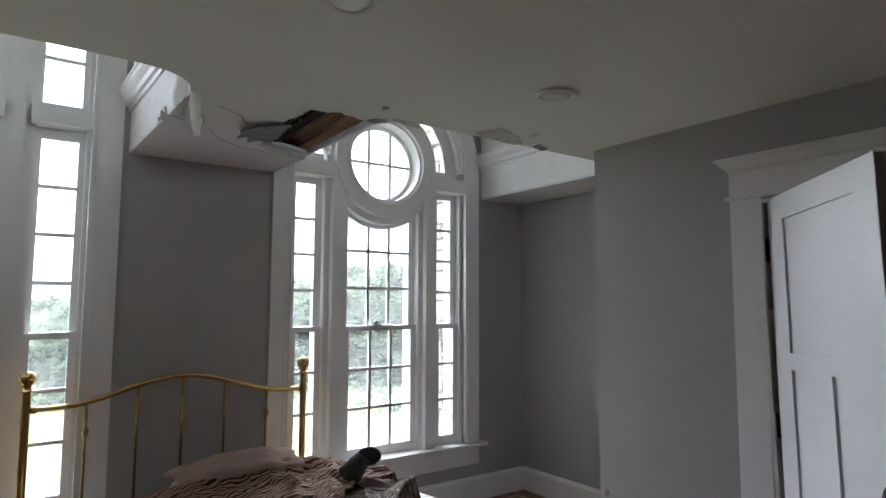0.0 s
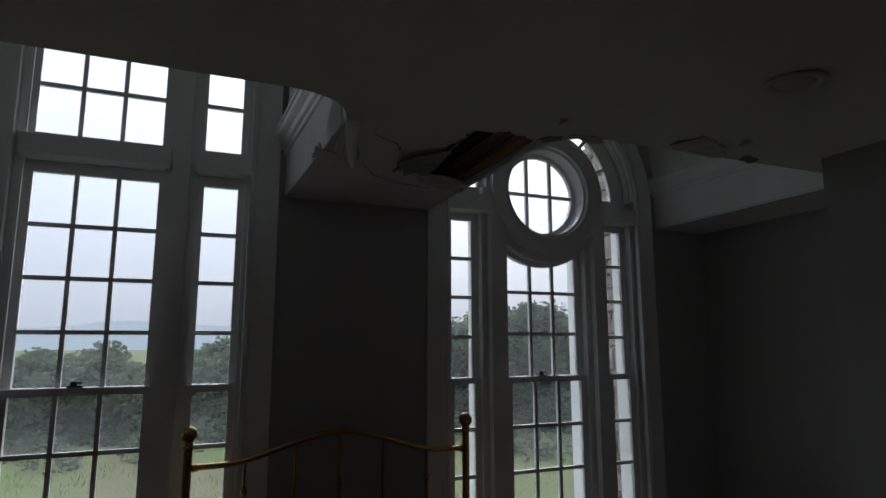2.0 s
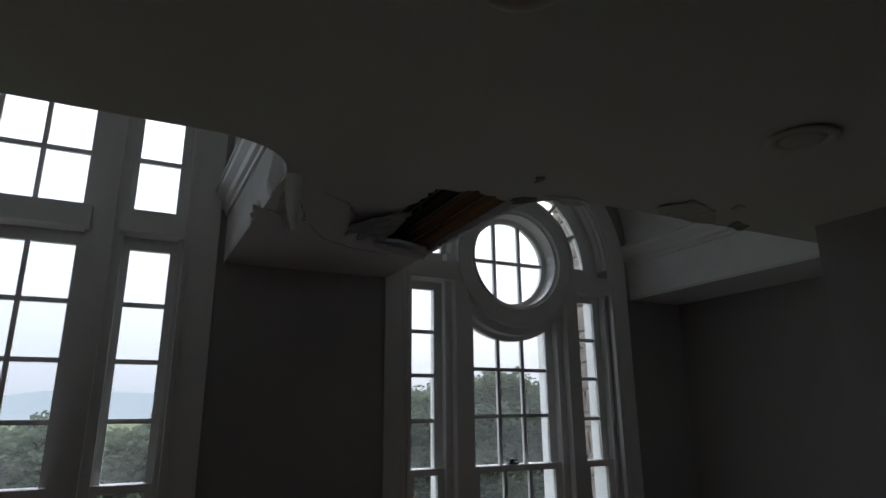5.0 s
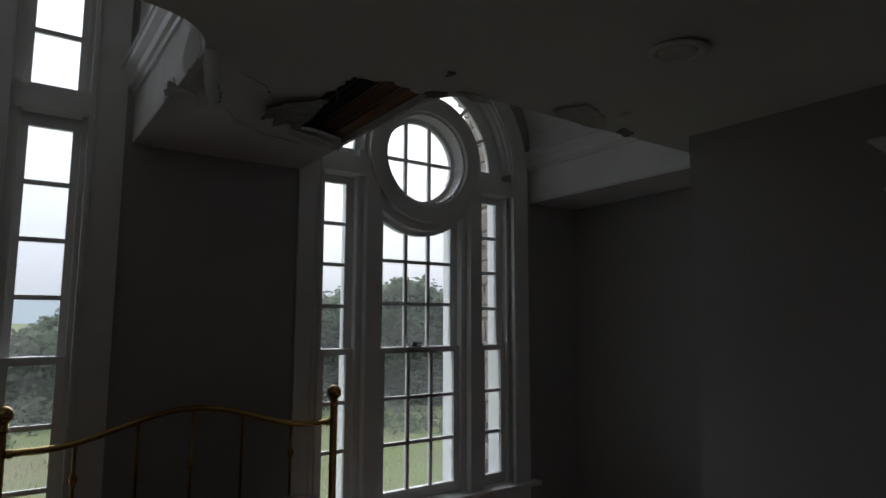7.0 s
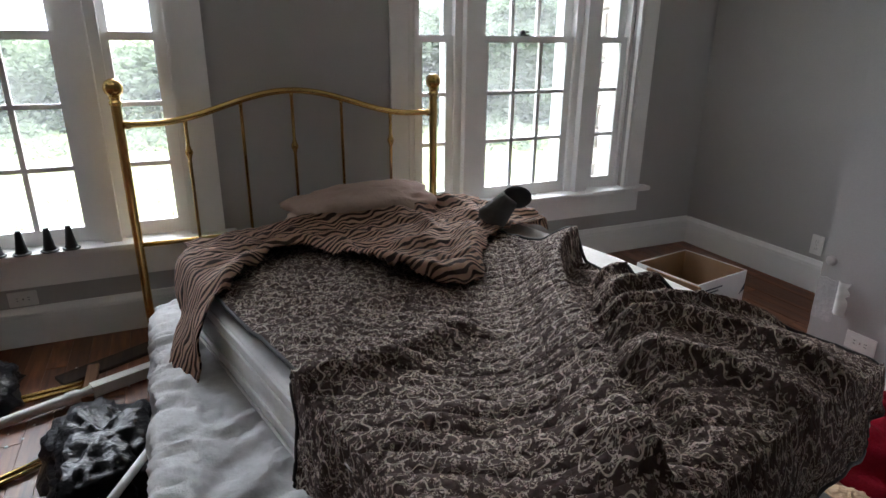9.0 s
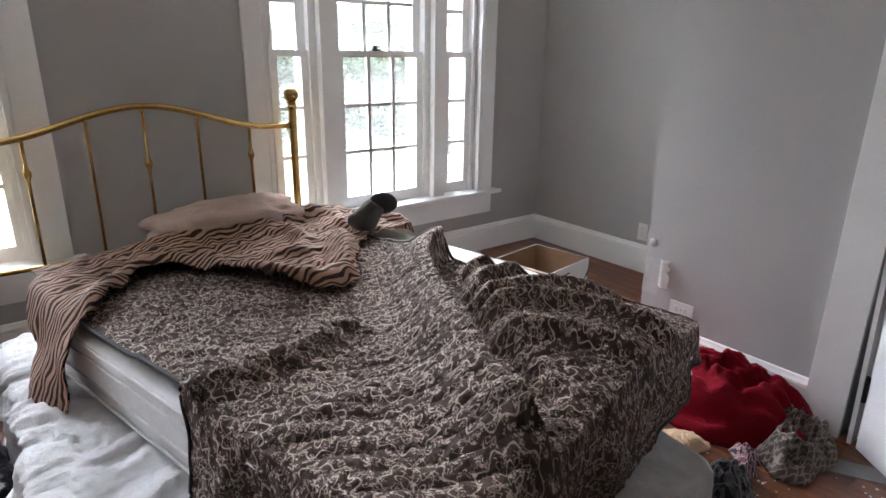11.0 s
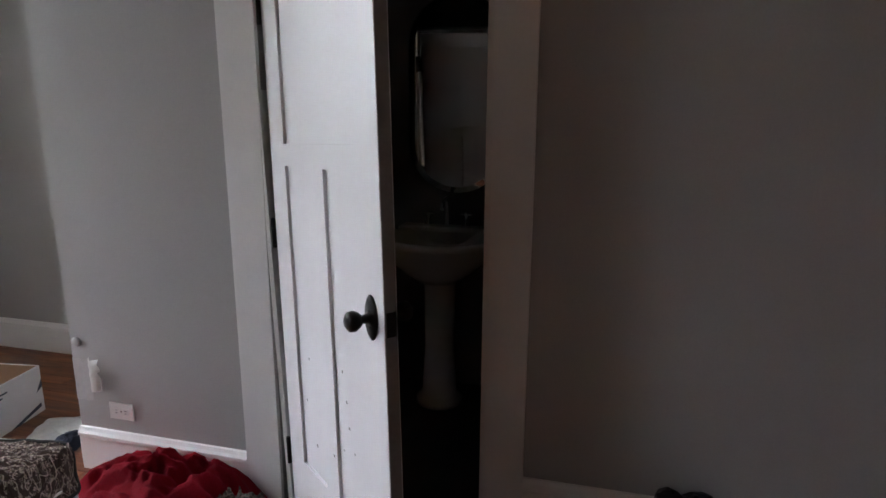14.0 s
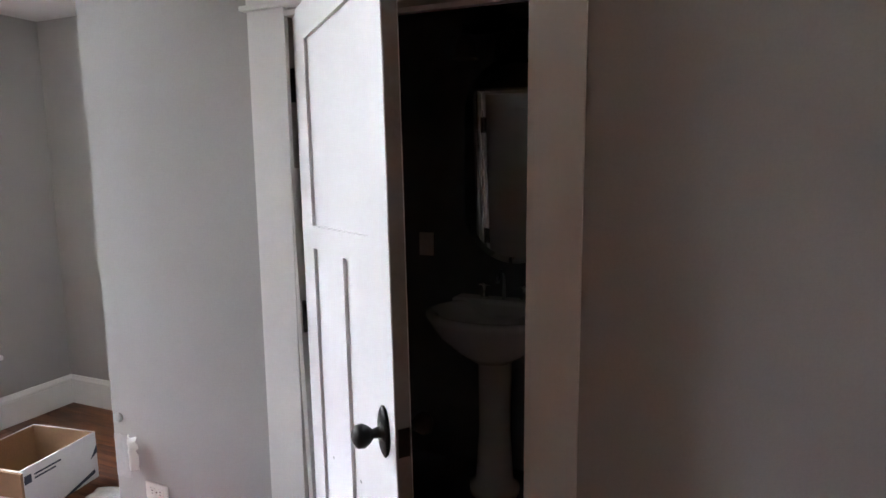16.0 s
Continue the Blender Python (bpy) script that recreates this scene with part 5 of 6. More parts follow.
torn_sheet("drywall_flap", ragged([(1.15, 3.2), (1.3, 3.24), (1.46, 3.31), (1.47, 3.36), (1.36, 3.34), (1.2, 3.27)], 0.02, 0.007, 9),
           lambda x, y: H - 0.02 - 0.05 * (y - 3.2), 0.006, GYPSUM, "broken drywall edge drooping from the ceiling hole", "drywall flap")
for k, (pts, sd) in enumerate((([(2.02, 2.24), (2.2, 2.3), (2.32, 2.40), (2.2, 2.43), (2.05, 2.42), (1.96, 2.36)], 4), ([(1.38, 2.29), (1.41, 2.28), (1.43, 2.32), (1.40, 2.34)], 5),
                               ([(1.52, 2.44), (1.6, 2.40), (1.66, 2.41), (1.70, 2.45), (1.62, 2.47)], 6), ([(2.4, 2.36), (2.5, 2.38), (2.52, 2.43), (2.42, 2.43)], 7),
                               ([(2.22, 2.2), (2.26, 2.2), (2.27, 2.25), (2.23, 2.25)], 8), ([(1.43, 2.5), (1.5, 2.46), (1.53, 2.5), (1.46, 2.56)], 12))):
    torn_sheet("paint_flake", ragged(pts, 0.02, 0.008, sd), lambda x, y: H - 0.006 - 0.004 * math.sin(20 * x), 0.003, GYPSUM if k % 2 == 0 else GREYPAPER,
               "peeling grey flake of ceiling paint", "paint flake", sd).update_tag()
for i, line in enumerate(([(0.70, 2.78), (0.76, 2.86), (0.80, 2.98), (0.82, 3.08)], [(0.86, 3.12), (0.95, 3.28), (1.1, 3.38), (1.3, 3.42)],
                          [(0.80, 2.72), (0.92, 2.80), (1.0, 2.95)])):
    bm = bmesh.new()
    for a, b in zip(line, line[1:]):
        a, b = Vector((*a, H - 0.003)), Vector((*b, H - 0.003))
        pr = (b - a).normalized().cross(Vector((0, 0, 1)))
        n = 8
        prev = None
        for j in range(n + 1):
            c = a.lerp(b, j / n) + pr * 0.012 * fbm((a.x * 9 + j * 0.7, i, 2))
            w = 0.0012 + 0.002 * abs(fbm((c.x * 20, c.y * 20, 5)))
            cur = [bm.verts.new(c + pr * w + Vector((0, 0, -0.0015))), bm.verts.new(c - pr * w), bm.verts.new(c - pr * w + Vector((0, 0, 0.002)))]
            if prev:
                for k in range(3):
                    bm.faces.new((prev[k], prev[(k + 1) % 3], cur[(k + 1) % 3], cur[k]))
            prev = cur
    tagged(mesh_ob("ceiling_crack", bm, GREYPAPER), "curling dark crack in the ceiling paint", "crack", "cracks in the ceiling")


def hanging_strip(name, pts, width, curl, material, label, category):
    """A torn paper strip that hangs and curls: pts run down its middle."""
    bm = bmesh.new()
    rows = []
    for i, p in enumerate(pts):
        t = i / (len(pts) - 1)
        w = width * (0.55 + 0.6 * math.sin(math.pi * (0.15 + 0.7 * t))) + 0.006 * fbm((t * 6, 3, 1))
        row = []
        for j in range(7):
            a = (j / 6 - 0.5) * curl
            row.append(bm.verts.new(Vector(p) + Vector((w * math.sin(a) / max(0.2, curl) * 2, 0.7 * w * (1 - math.cos(a)), 0.004 * fbm((j, t * 9, 2))))))
        rows.append(row)
    for a, b in zip(rows, rows[1:]):
        for j in range(6):
            bm.faces.new((a[j], a[j + 1], b[j + 1], b[j]))
    ob = tagged(mesh_ob(name, bm, material, True), label, category)
    s = ob.modifiers.new("thickness", "SOLIDIFY")
    s.thickness = 0.002
    return ob


bm = bmesh.new()
edge_l = []
for i in range(11):
    k = i / 10
    y = 2.60 + 0.03 * math.sin(2.2 * k) + 0.012 * k
    z = H + 0.03 - 0.21 * k
    edge_l.append([bm.verts.new((0.652 + 0.034 * k * k + 0.004 * fbm((k * 7, 1, 1)) + q * (0.062 * (1 - 0.72 * k ** 1.4)), y - 0.02 * math.sin(math.pi * q) * (0.4 + k), z + 0.004 * fbm((k * 5, q * 3, 2)))) for q in (0.0, 0.2, 0.4, 0.6, 0.8, 1.0)])
for a, b2 in zip(edge_l, edge_l[1:]):
    for j in range(5):
        bm.faces.new((a[j], a[j + 1], b2[j + 1], b2[j]))
ob = tagged(mesh_ob("paper_strip", bm, TORNPAPER, True), "torn white wallboard paper hanging from the well's corner", "torn paper")
ob.modifiers.new("thickness", "SOLIDIFY").thickness = 0.0015
hanging_strip("paper_strip", [(0.69, 2.66 + 0.03 * i, H - 0.004 * i) for i in range(9)], 0.02, 1.5, TORNPAPER, "torn white paper edge along the ceiling well", "torn paper")
torn_sheet("paint_flake", ragged([(0.61, 2.95), (0.72, 3.02), (0.76, 3.16), (0.68, 3.18), (0.62, 3.1)], 0.02, 0.007, 21), lambda x, y: H - 0.006 - 0.05 * max(0, x - 0.66), 0.003, CEIL, "peeling pale flake of ceiling paint", "paint flake")


def wall_patch(outline, material, label, seed):
    """A torn patch of facing paper on the side of the well."""
    bm = bmesh.new()
    pts = ragged(outline, 0.02, 0.006, seed)
    vs = [bm.verts.new((WELL_L[1] + SPLAY * (W - p[0]) / (W - NEAR) - 0.0015, p[0], p[1])) for p in pts]
    es = [bm.edges.new((vs[i], vs[(i + 1) % len(vs)])) for i in range(len(vs))]
    bmesh.ops.triangle_fill(bm, edges=es, use_beauty=True)
    bmesh.ops.subdivide_edges(bm, edges=bm.edges[:], cuts=1)
    r = bmesh.ops.extrude_face_region(bm, geom=bm.faces[:])
    for v in r["geom"]:
        if isinstance(v, bmesh.types.BMVert):
            v.co.x -= 0.003 + 0.006 * abs(fbm((v.co.y * 20, v.co.z * 20, seed)))
    bmesh.ops.recalc_face_normals(bm, faces=bm.faces)
    tagged(mesh_ob("torn_facing", bm, material), label, "torn paper", "torn patches in the ceiling well")


wall_patch([(2.66, 2.45), (2.72, 2.60), (2.80, 2.66), (2.83, 2.58), (2.92, 2.52), (2.88, 2.45), (2.76, 2.43)], TORNPAPER, "white torn wallboard facing on the well's side", 31)
wall_patch([(3.0, 2.45), (3.06, 2.50), (3.2, 2.49), (3.22, 2.45), (3.1, 2.43)], TORNPAPER, "white torn wallboard facing on the well's side", 33)


# ---- ceiling lights ----
def downlight(x, y, loose):
    d = thing("recessed_light", (x, y, H), "round white recessed ceiling light, unlit", "ceiling light", "recessed ceiling lights")
    m = Matrix.Translation((x, y, H - 0.004)) @ Matrix.Rotation(radians(loose), 4, "X")
    bm = bmesh.new()
    lathe(bm, [(0.062, 0.002), (0.064, -0.004), (0.078, -0.009), (0.09, -0.006), (0.094, 0.0), (0.094, 0.003)], sides=32, m=m)
    part("trim_ring", bm, PLASTIC, d, "", True)
    bm = bmesh.new()
    lathe(bm, [(0.001, -0.012), (0.035, -0.011), (0.055, -0.006), (0.062, 0.002), (0.06, 0.004)], sides=28, m=m)
    part("lens", bm, mat("frosted_lens", (0.66, 0.66, 0.64), 0.3, var=0.02, bump=0), d, "frosted lens", True)


downlight(1.90, 1.745, 4)
downlight(0.835, 1.53, 0)


# ---- outlets ----
def outlet(m, slots=2):
    o = thing("wall_outlet", m.translation, "white plastic wall outlet plate", "outlet", "wall outlets")
    part("plate", boxed((-0.058, 0.058, 0, 0.006, -0.036, 0.036), bevel=0.0025, m=m), PLASTIC, o)
    for s in (-1, 1):
        part("socket", boxed((s * 0.022 - 0.015, s * 0.022 + 0.015, 0.006, 0.0085, -0.016, 0.016), bevel=0.002, m=m), PLASTIC, o)
        for z in (-0.006, 0.006):
            part("slot", boxed((s * 0.022 - 0.005, s * 0.022 + 0.004, 0.0085, 0.0092, z - 0.0011, z + 0.0011), m=m), DARK, o)
    part("screw", boxed((-0.003, 0.003, 0.006, 0.0075, -0.003, 0.003), m=m), CHROME, o)


EAST = Matrix.Rotation(radians(90), 4, "Z")
outlet(Matrix.Translation((D, 2.052, 0.283)) @ EAST)
outlet(Matrix.Translation((REC, 2.94, 0.277)) @ EAST @ Matrix.Rotation(radians(90), 4, "Y"))
outlet(Matrix.Translation((-0.325, W, 0.235)) @ Matrix.Rotation(radians(180), 4, "Z"))

# torn corner of the wall
bm = boxed((D - 0.0016, D + 0.01, 2.185, JOG + 0.0016, 0.31, 0.49), bevel=0.001)
bmesh.ops.subdivide_edges(bm, edges=bm.edges[:], cuts=4, use_grid_fill=True)
for v in bm.verts:
    v.co += Vector((0, 0.016 * fbm((v.co.z * 26, 1, 1)) * (v.co.y < JOG - 0.01), 0.012 * fbm((v.co.y * 40, 2, 4))))
tagged(mesh_ob("torn_corner", bm, mat("grey_skim_plaster", (0.46, 0.45, 0.44), 0.9, var=0.12, scale=20, bump=0.4)), "broken plaster corner with the paper torn away", "torn plaster")
bm = bmesh.new()
rows = []
for i in range(12):
    z = 0.365 + 0.0125 * i
    w = 0.05 + 0.014 * fbm((i * 0.6, 1, 2))
    rows.append([bm.verts.new((D - 0.004 - 0.022 * math.sin(math.pi * j / 6) - 0.004 * j / 6, 2.185 - w * j / 6 * (1.1 - 0.2 * i / 11), z)) for j in range(7)])
for a, b in zip(rows, rows[1:]):
    for j in range(6):
        bm.faces.new((a[j], a[j + 1], b[j + 1], b[j]))
tagged(mesh_ob("paper_curl", bm, TORNPAPER, True), "curl of torn wallboard paper at the wall's corner", "torn paper")
bm = bmesh.new()
bmesh.ops.create_uvsphere(bm, u_segments=14, v_segments=10, radius=0.021, matrix=Matrix.Translation((D - 0.002, 2.235, 0.565)) @ Matrix.Diagonal((0.5, 1.1, 1, 1)))
tagged(mesh_ob("plaster_lump", bm, PAINT, True), "white plaster lump on the broken wall corner", "torn plaster")


# ---- on the bed ----
soft_lump("pillow", bed_point(0.87, 0.04, 0.58), (0.37, 0.19, 0.105), 8, PINKBEIGE, "flattened dusty pink pillow against the headboard", "pillow", 3, 0.45, 0.16, 56)
FELT = mat("black_felt", (0.016, 0.015, 0.015), 0.9, var=0.3, scale=30, bump=0.3, fine=200)
GREYCLOTH = mat("charcoal_cloth", (0.05, 0.045, 0.043), 0.9, var=0.3, scale=20, bump=0.4)
boot = thing("black_boot", (1.60, 2.96, 0.59), "charcoal cloth boot with a black round sole lying on the bed", "boot")
foot, heel = Vector((1.60, 3.01, 0.64)), Vector((1.69, 2.97, 0.755))
bm = bmesh.new()
tube(bm, [foot.lerp(heel, k) for k in (0.0, 0.15, 0.4, 0.7, 0.92, 1.0)], [0.05, 0.066, 0.06, 0.05, 0.046, 0.04], 22)
for v in bm.verts:
    v.co += Vector((1, 1, 1)) * 0.012 * fbm(v.co * 14)
part("shaft", bm, GREYCLOTH, boot, "", True)
face = Vector((-0.55, -0.75, 0.35)).normalized().to_track_quat("Z", "Y").to_matrix().to_4x4()
bm = lathe(bmesh.new(), [(0.04, -0.03), (0.06, -0.022), (0.066, -0.004), (0.062, 0.01), (0.045, 0.016), (0.004, 0.014)], sides=28,
           m=Matrix.Translation(heel + Vector((0.02, -0.01, 0.0))) @ face @ Matrix.Diagonal((1.0, 0.72, 1, 1)))
part("sole", bm, FELT, boot, "black round sole", True)


# ---- window sill cones ----
RUBBER = mat("black_moulded_plastic", (0.02, 0.02, 0.021), 0.45, var=0.2, scale=20, bump=0.05)
cone = thing("furniture_leg", (0, 0, 0), "black tapered plastic furniture leg standing on the sill", "furniture leg", "furniture legs on the sill")
part("taper", lathe(bmesh.new(), [(0.03, 0.006), (0.024, 0.02), (0.0155, 0.075), (0.0125, 0.1), (0.013, 0.108), (0.006, 0.112)], sides=20), RUBBER, cone, "", True)
part("foot_flange", lathe(bmesh.new(), [(0.036, 0), (0.037, 0.005), (0.03, 0.009)], sides=24), RUBBER, cone, "", True)
for x, y in ((-0.17, 3.875), (-0.085, 3.88), (-0.37, 3.872)):
    copy_thing(cone, Matrix.Translation((x, y, SILL)))
cone.location = (-0.275, 3.868, SILL)


# ---- cardboard box in the recess ----
def cardboard_box():
    card = mat("brown_cardboard", (0.27, 0.165, 0.09), 0.9, var=0.12, scale=9, bump=0.15, fine=120)
    white = mat("white_printed_board", (0.66, 0.66, 0.66), 0.6, var=0.05, scale=10, bump=0.05)
    ink = mat("navy_print", (0.03, 0.035, 0.06), 0.6, bump=0)
    m = Matrix.Translation((2.70, 2.815, 0)) @ Matrix.Rotation(radians(8.3), 4, "Z")
    b = thing("cardboard_box", (2.87, 3.03, 0), "open white printed cardboard box, brown inside", "box")
    w, d, h, t = 0.415, 0.385, 0.24, 0.005
    part("inside", boxed((t, w - t, t, d - t, 0, t), (t, 2 * t, t, d - t, t, h - 0.001), (w - 2 * t, w - t, t, d - t, t, h - 0.001), (2 * t, w - 2 * t, t, 2 * t, t, h - 0.001),
                         (2 * t, w - 2 * t, d - 2 * t, d - t, t, h - 0.001), m=m), card, b, "brown board inside")
    part("outside", boxed((0, w, 0, t, 0, h), (0, w, d - t, d, 0, h), (0, t, t, d - t, 0, h), (w - t, w, t, d - t, 0, h), m=m), white, b)
    part("flap", boxed((-0.012, 0.0, -0.02, d * 0.8, h - 0.12, h - 0.004), m=m), card, b, "bent brown flap")
    part("logo_block", boxed((0.02, 0.055, -0.001, 0, h - 0.075, h - 0.035), m=m), ink, b, "dark printed square mark")
    for i in range(2):
        part("text_bar", boxed((0.07, 0.21 - 0.03 * i, -0.001, 0, h - 0.05 - 0.018 * i, h - 0.042 - 0.018 * i), m=m), ink, b, "printed line")
    bm = bmesh.new()
    plate(bm, [(0.2, -0.0012, 0.0), (w - 0.02, -0.0012, 0.05), (w - 0.02, -0.0012, 0.03), (0.26, -0.0012, 0.0)], (0, 0.0012, 0))
    plate(bm, [(w - 0.04, -0.0012, 0.11), (w, -0.0012, 0.17), (w, -0.0012, 0.13)], (0, 0.0012, 0))
    bmesh.ops.transform(bm, matrix=m, verts=bm.verts)
    part("printed_stripe", bm, ink, b, "dark printed stripe")


cardboard_box()
PAPER = mat("crumpled_paper", (0.6, 0.6, 0.58), 0.8, var=0.15, scale=12, bump=0.3)
for i, (x, y, a, w, d, tone) in enumerate(((2.93, 2.62, 20, 0.26, 0.2, PAPER), (3.0, 2.53, -15, 0.2, 0.15, PAPER))):
    bm = bmesh.new()
    bmesh.ops.create_grid(bm, x_segments=14, y_segments=12, size=0.5, matrix=Matrix.Diagonal((w, d, 1, 1)))
    for v in bm.verts:
        v.co.z = 0.006 + 0.015 * abs(fbm((v.co.x * 12, v.co.y * 12, i)))
    bmesh.ops.transform(bm, matrix=Matrix.Translation((x, y, 0.004 + 0.012 * i)) @ Matrix.Rotation(radians(a), 4, "Z"), verts=bm.verts)
    ob = tagged(mesh_ob("plastic_sheet", bm, tone, True), "crumpled pale plastic wrapping on the floor", "wrapping")
    ob.modifiers.new("thickness", "SOLIDIFY").thickness = 0.003


# ---- heaps of clothes ----
BAG = mat("black_bin_liner", (0.008, 0.008, 0.009), 0.3, var=0.2, scale=12, bump=0.6, fine=16, dist=0.03, spec=0.18)


def heap(name, at, rx, ry, h, rot, material, label, category, seed, folds=1.0, uvscale=1.0, sharp=0.0, small=1.0):
    """A dropped cloth: an uneven mound with running folds and a ragged hem."""
    bm = bmesh.new()
    uv = bm.loops.layers.uv.new("UVMap")
    na, nr = 84, 30
    rot = radians(rot)
    grid = []
    for j in range(nr + 1):
        row = []
        for i in range(na):
            a = 2 * math.pi * i / na
            q = j / nr
            reach = 1 + 0.22 * fbm((math.cos(a) * 1.3 + seed, math.sin(a) * 1.3, 0)) + 0.06 * fbm((math.cos(a) * 5, math.sin(a) * 5, seed))
            x, y = q * reach * math.cos(a), q * reach * math.sin(a)
            dome = (1 - q ** 2.4) ** 0.8
            n1 = 1 - 2 * abs(fbm((x * 1.9 + seed, y * 1.9 + 0.7 * fbm((x * 2, y * 2, seed)), 3)))
            n2 = 1 - 2 * abs(fbm((x * 4.2, y * 4.2 + seed, 6)))
            n3 = math.sin(7 * x + 3.5 * y + 3 * fbm((x * 1.5, y * 1.5, seed + 3)))
            z = h * (dome * (0.6 + 0.38 * folds * n1) + (0.13 * n2 + 0.05 * n3) * folds * small * (1 - q ** 6)) + 0.010 * (1 - q)
            if sharp:
                z = z * (1 - sharp) + sharp * round(z / (0.16 * h)) * 0.16 * h
            z = max(0.004 + 0.006 * (1 + fbm((x * 6, y * 6, seed))) * (q < 0.98), z)
            X, Y = x * rx, y * ry
            row.append(bm.verts.new((at[0] + X * math.cos(rot) - Y * math.sin(rot), at[1] + X * math.sin(rot) + Y * math.cos(rot), at[2] + z)))
        grid.append(row)
    for j in range(nr):
        for i in range(na):
            k = (i + 1) % na
            vs = (grid[j][i], grid[j + 1][i], grid[j + 1][k], grid[j][k])
            if j == 0:
                f = bm.faces.new((grid[0][0], grid[1][i], grid[1][k])) if i or True else None
            else:
                f = bm.faces.new(vs)
            f.smooth = True
            for lp in f.loops:
                lp[uv].uv = (lp.vert.co.x * uvscale, lp.vert.co.y * uvscale + lp.vert.co.z)
    for v in [v for v in bm.verts if not v.link_faces]:
        bm.verts.remove(v)
    for _ in range(2):
        bmesh.ops.smooth_vert(bm, verts=[v for q in grid[2:-1] for v in q if v.is_valid], factor=0.5, use_axis_x=True, use_axis_y=True, use_axis_z=True)
    bm.faces.new(grid[nr][::-1])
    bmesh.ops.recalc_face_normals(bm, faces=bm.faces)
    return tagged(mesh_ob(name, bm, material), label, category)


def stripes_mat(name, a, b, scale, angle=0.0, plaid=False, rough=0.85):
    m = bpy.data.materials.new(name)
    m.use_nodes = True
    n, l = m.node_tree.nodes, m.node_tree.links
    p = n["Principled BSDF"]
    uv = n.new("ShaderNodeUVMap")
    mp = n.new("ShaderNodeMapping")
    mp.inputs["Rotation"].default_value = (0, 0, angle)
    l.new(uv.outputs[0], mp.inputs[0])
    outs = []
    for d in ("X", "Y")[:2 if plaid else 1]:
        w = n.new("ShaderNodeTexWave")
        w.bands_direction, w.inputs["Scale"].default_value = d, scale
        w.inputs["Distortion"].default_value = 3.5
        w.inputs["Detail Scale"].default_value = 2.0
        l.new(mp.outputs[0], w.inputs["Vector"])
        outs.append(w)
    r = n.new("ShaderNodeValToRGB")
    r.color_ramp.elements[0].position, r.color_ramp.elements[0].color = (0.75 if plaid else 0.45), (*a, 1)
    r.color_ramp.elements[1].position, r.color_ramp.elements[1].color = (0.95 if plaid else 0.55), (*b, 1)
    if plaid:
        mx = n.new("ShaderNodeMath")
        mx.operation = "MAXIMUM"
        l.new(outs[0].outputs["Fac"], mx.inputs[0])
        l.new(outs[1].outputs["Fac"], mx.inputs[1])
        l.new(mx.outputs[0], r.inputs[0])
    else:
        l.new(outs[0].outputs["Fac"], r.inputs[0])
    l.new(r.outputs[0], p.inputs["Base Color"])
    p.inputs["Roughness"].default_value = rough
    return m


RED = mat("crimson_fleece", (0.16, 0.004, 0.011), 0.95, var=0.25, scale=8, bump=0.2, fine=140, spec=0.08)
heap("red_blanket", (2.535, 1.71, 0), 0.24, 0.41, 0.20, 8, RED, "crimson fleece blanket heaped on the floor by the wall", "blanket", 2, 1.6, small=0.8)
heap("plaid_shirt", (2.52, 1.41, 0), 0.21, 0.14, 0.09, 10, stripes_mat("faded_plaid", (0.06, 0.042, 0.034), (0.2, 0.165, 0.14), 10, 0.5, True), "crumpled brown plaid shirt beside a door casing", "shirt", 5, 2.0, 1.0, small=2.0)
KNIT = stripes_mat("striped_knit", (0.05, 0.05, 0.075), (0.45, 0.28, 0.31), 26, 0.3)
heap("sock", (2.265, 1.465, 0), 0.06, 0.045, 0.06, 30, KNIT, "balled pink and grey striped sock on the floor", "sock", 7, 0.8)
heap("sock", (2.335, 1.50, 0), 0.06, 0.04, 0.05, 70, KNIT, "balled pink and grey striped sock on the floor", "sock", 27, 0.8)
heap("tan_cloth", (2.225, 1.685, 0), 0.10, 0.085, 0.035, -20, mat("tan_cotton", (0.48, 0.34, 0.21), 0.9, var=0.12, scale=10, bump=0.3), "rumpled tan cloth on the floor beside the bed", "cloth", 9, 0.8)
heap("blue_shirt", (2.19, 1.88, 0), 0.11, 0.09, 0.06, 40, stripes_mat("blue_stripe", (0.06, 0.10, 0.25), (0.3, 0.36, 0.5), 22, 0.9), "crumpled blue striped shirt beside the bed", "shirt", 12, 1.0)
heap("dark_jacket", (2.10, 1.44, 0), 0.15, 0.09, 0.09, 25, stripes_mat("dark_stripe", (0.015, 0.016, 0.018), (0.12, 0.12, 0.125), 12, 0.2), "dark striped garment on the floor by the bed", "garment", 15, 1.1)
heap("green_jacket", (2.02, 1.57, 0), 0.10, 0.08, 0.11, 60, mat("dark_green_cotton", (0.016, 0.045, 0.02), 0.9, var=0.3, scale=14, bump=0.4), "dark green garment crumpled against the bed", "garment", 18, 1.0)

heap("navy_cloth", (2.856, 2.480, 0), 0.12, 0.07, 0.06, 15, mat("navy_cotton", (0.02, 0.026, 0.045), 0.9, var=0.25, scale=14, bump=0.4), "folded navy cloth on the floor by the wall corner", "cloth", 31, 0.5)

# ---- rubbish beside the bed ----
soft_lump("bin_bag", (0.07, 2.74, 0), (0.165, 0.28, 0.12), 5, BAG, "shiny black bin bag slumped beside the bed", "bin bag", 21, 0.55, 0.3, 72)
soft_lump("bin_bag", (-0.50, 3.40, 0), (0.18, 0.20, 0.099), 5, BAG, "shiny black bin bag under the tall window", "bin bag", 25, 0.55, 0.3, 56)
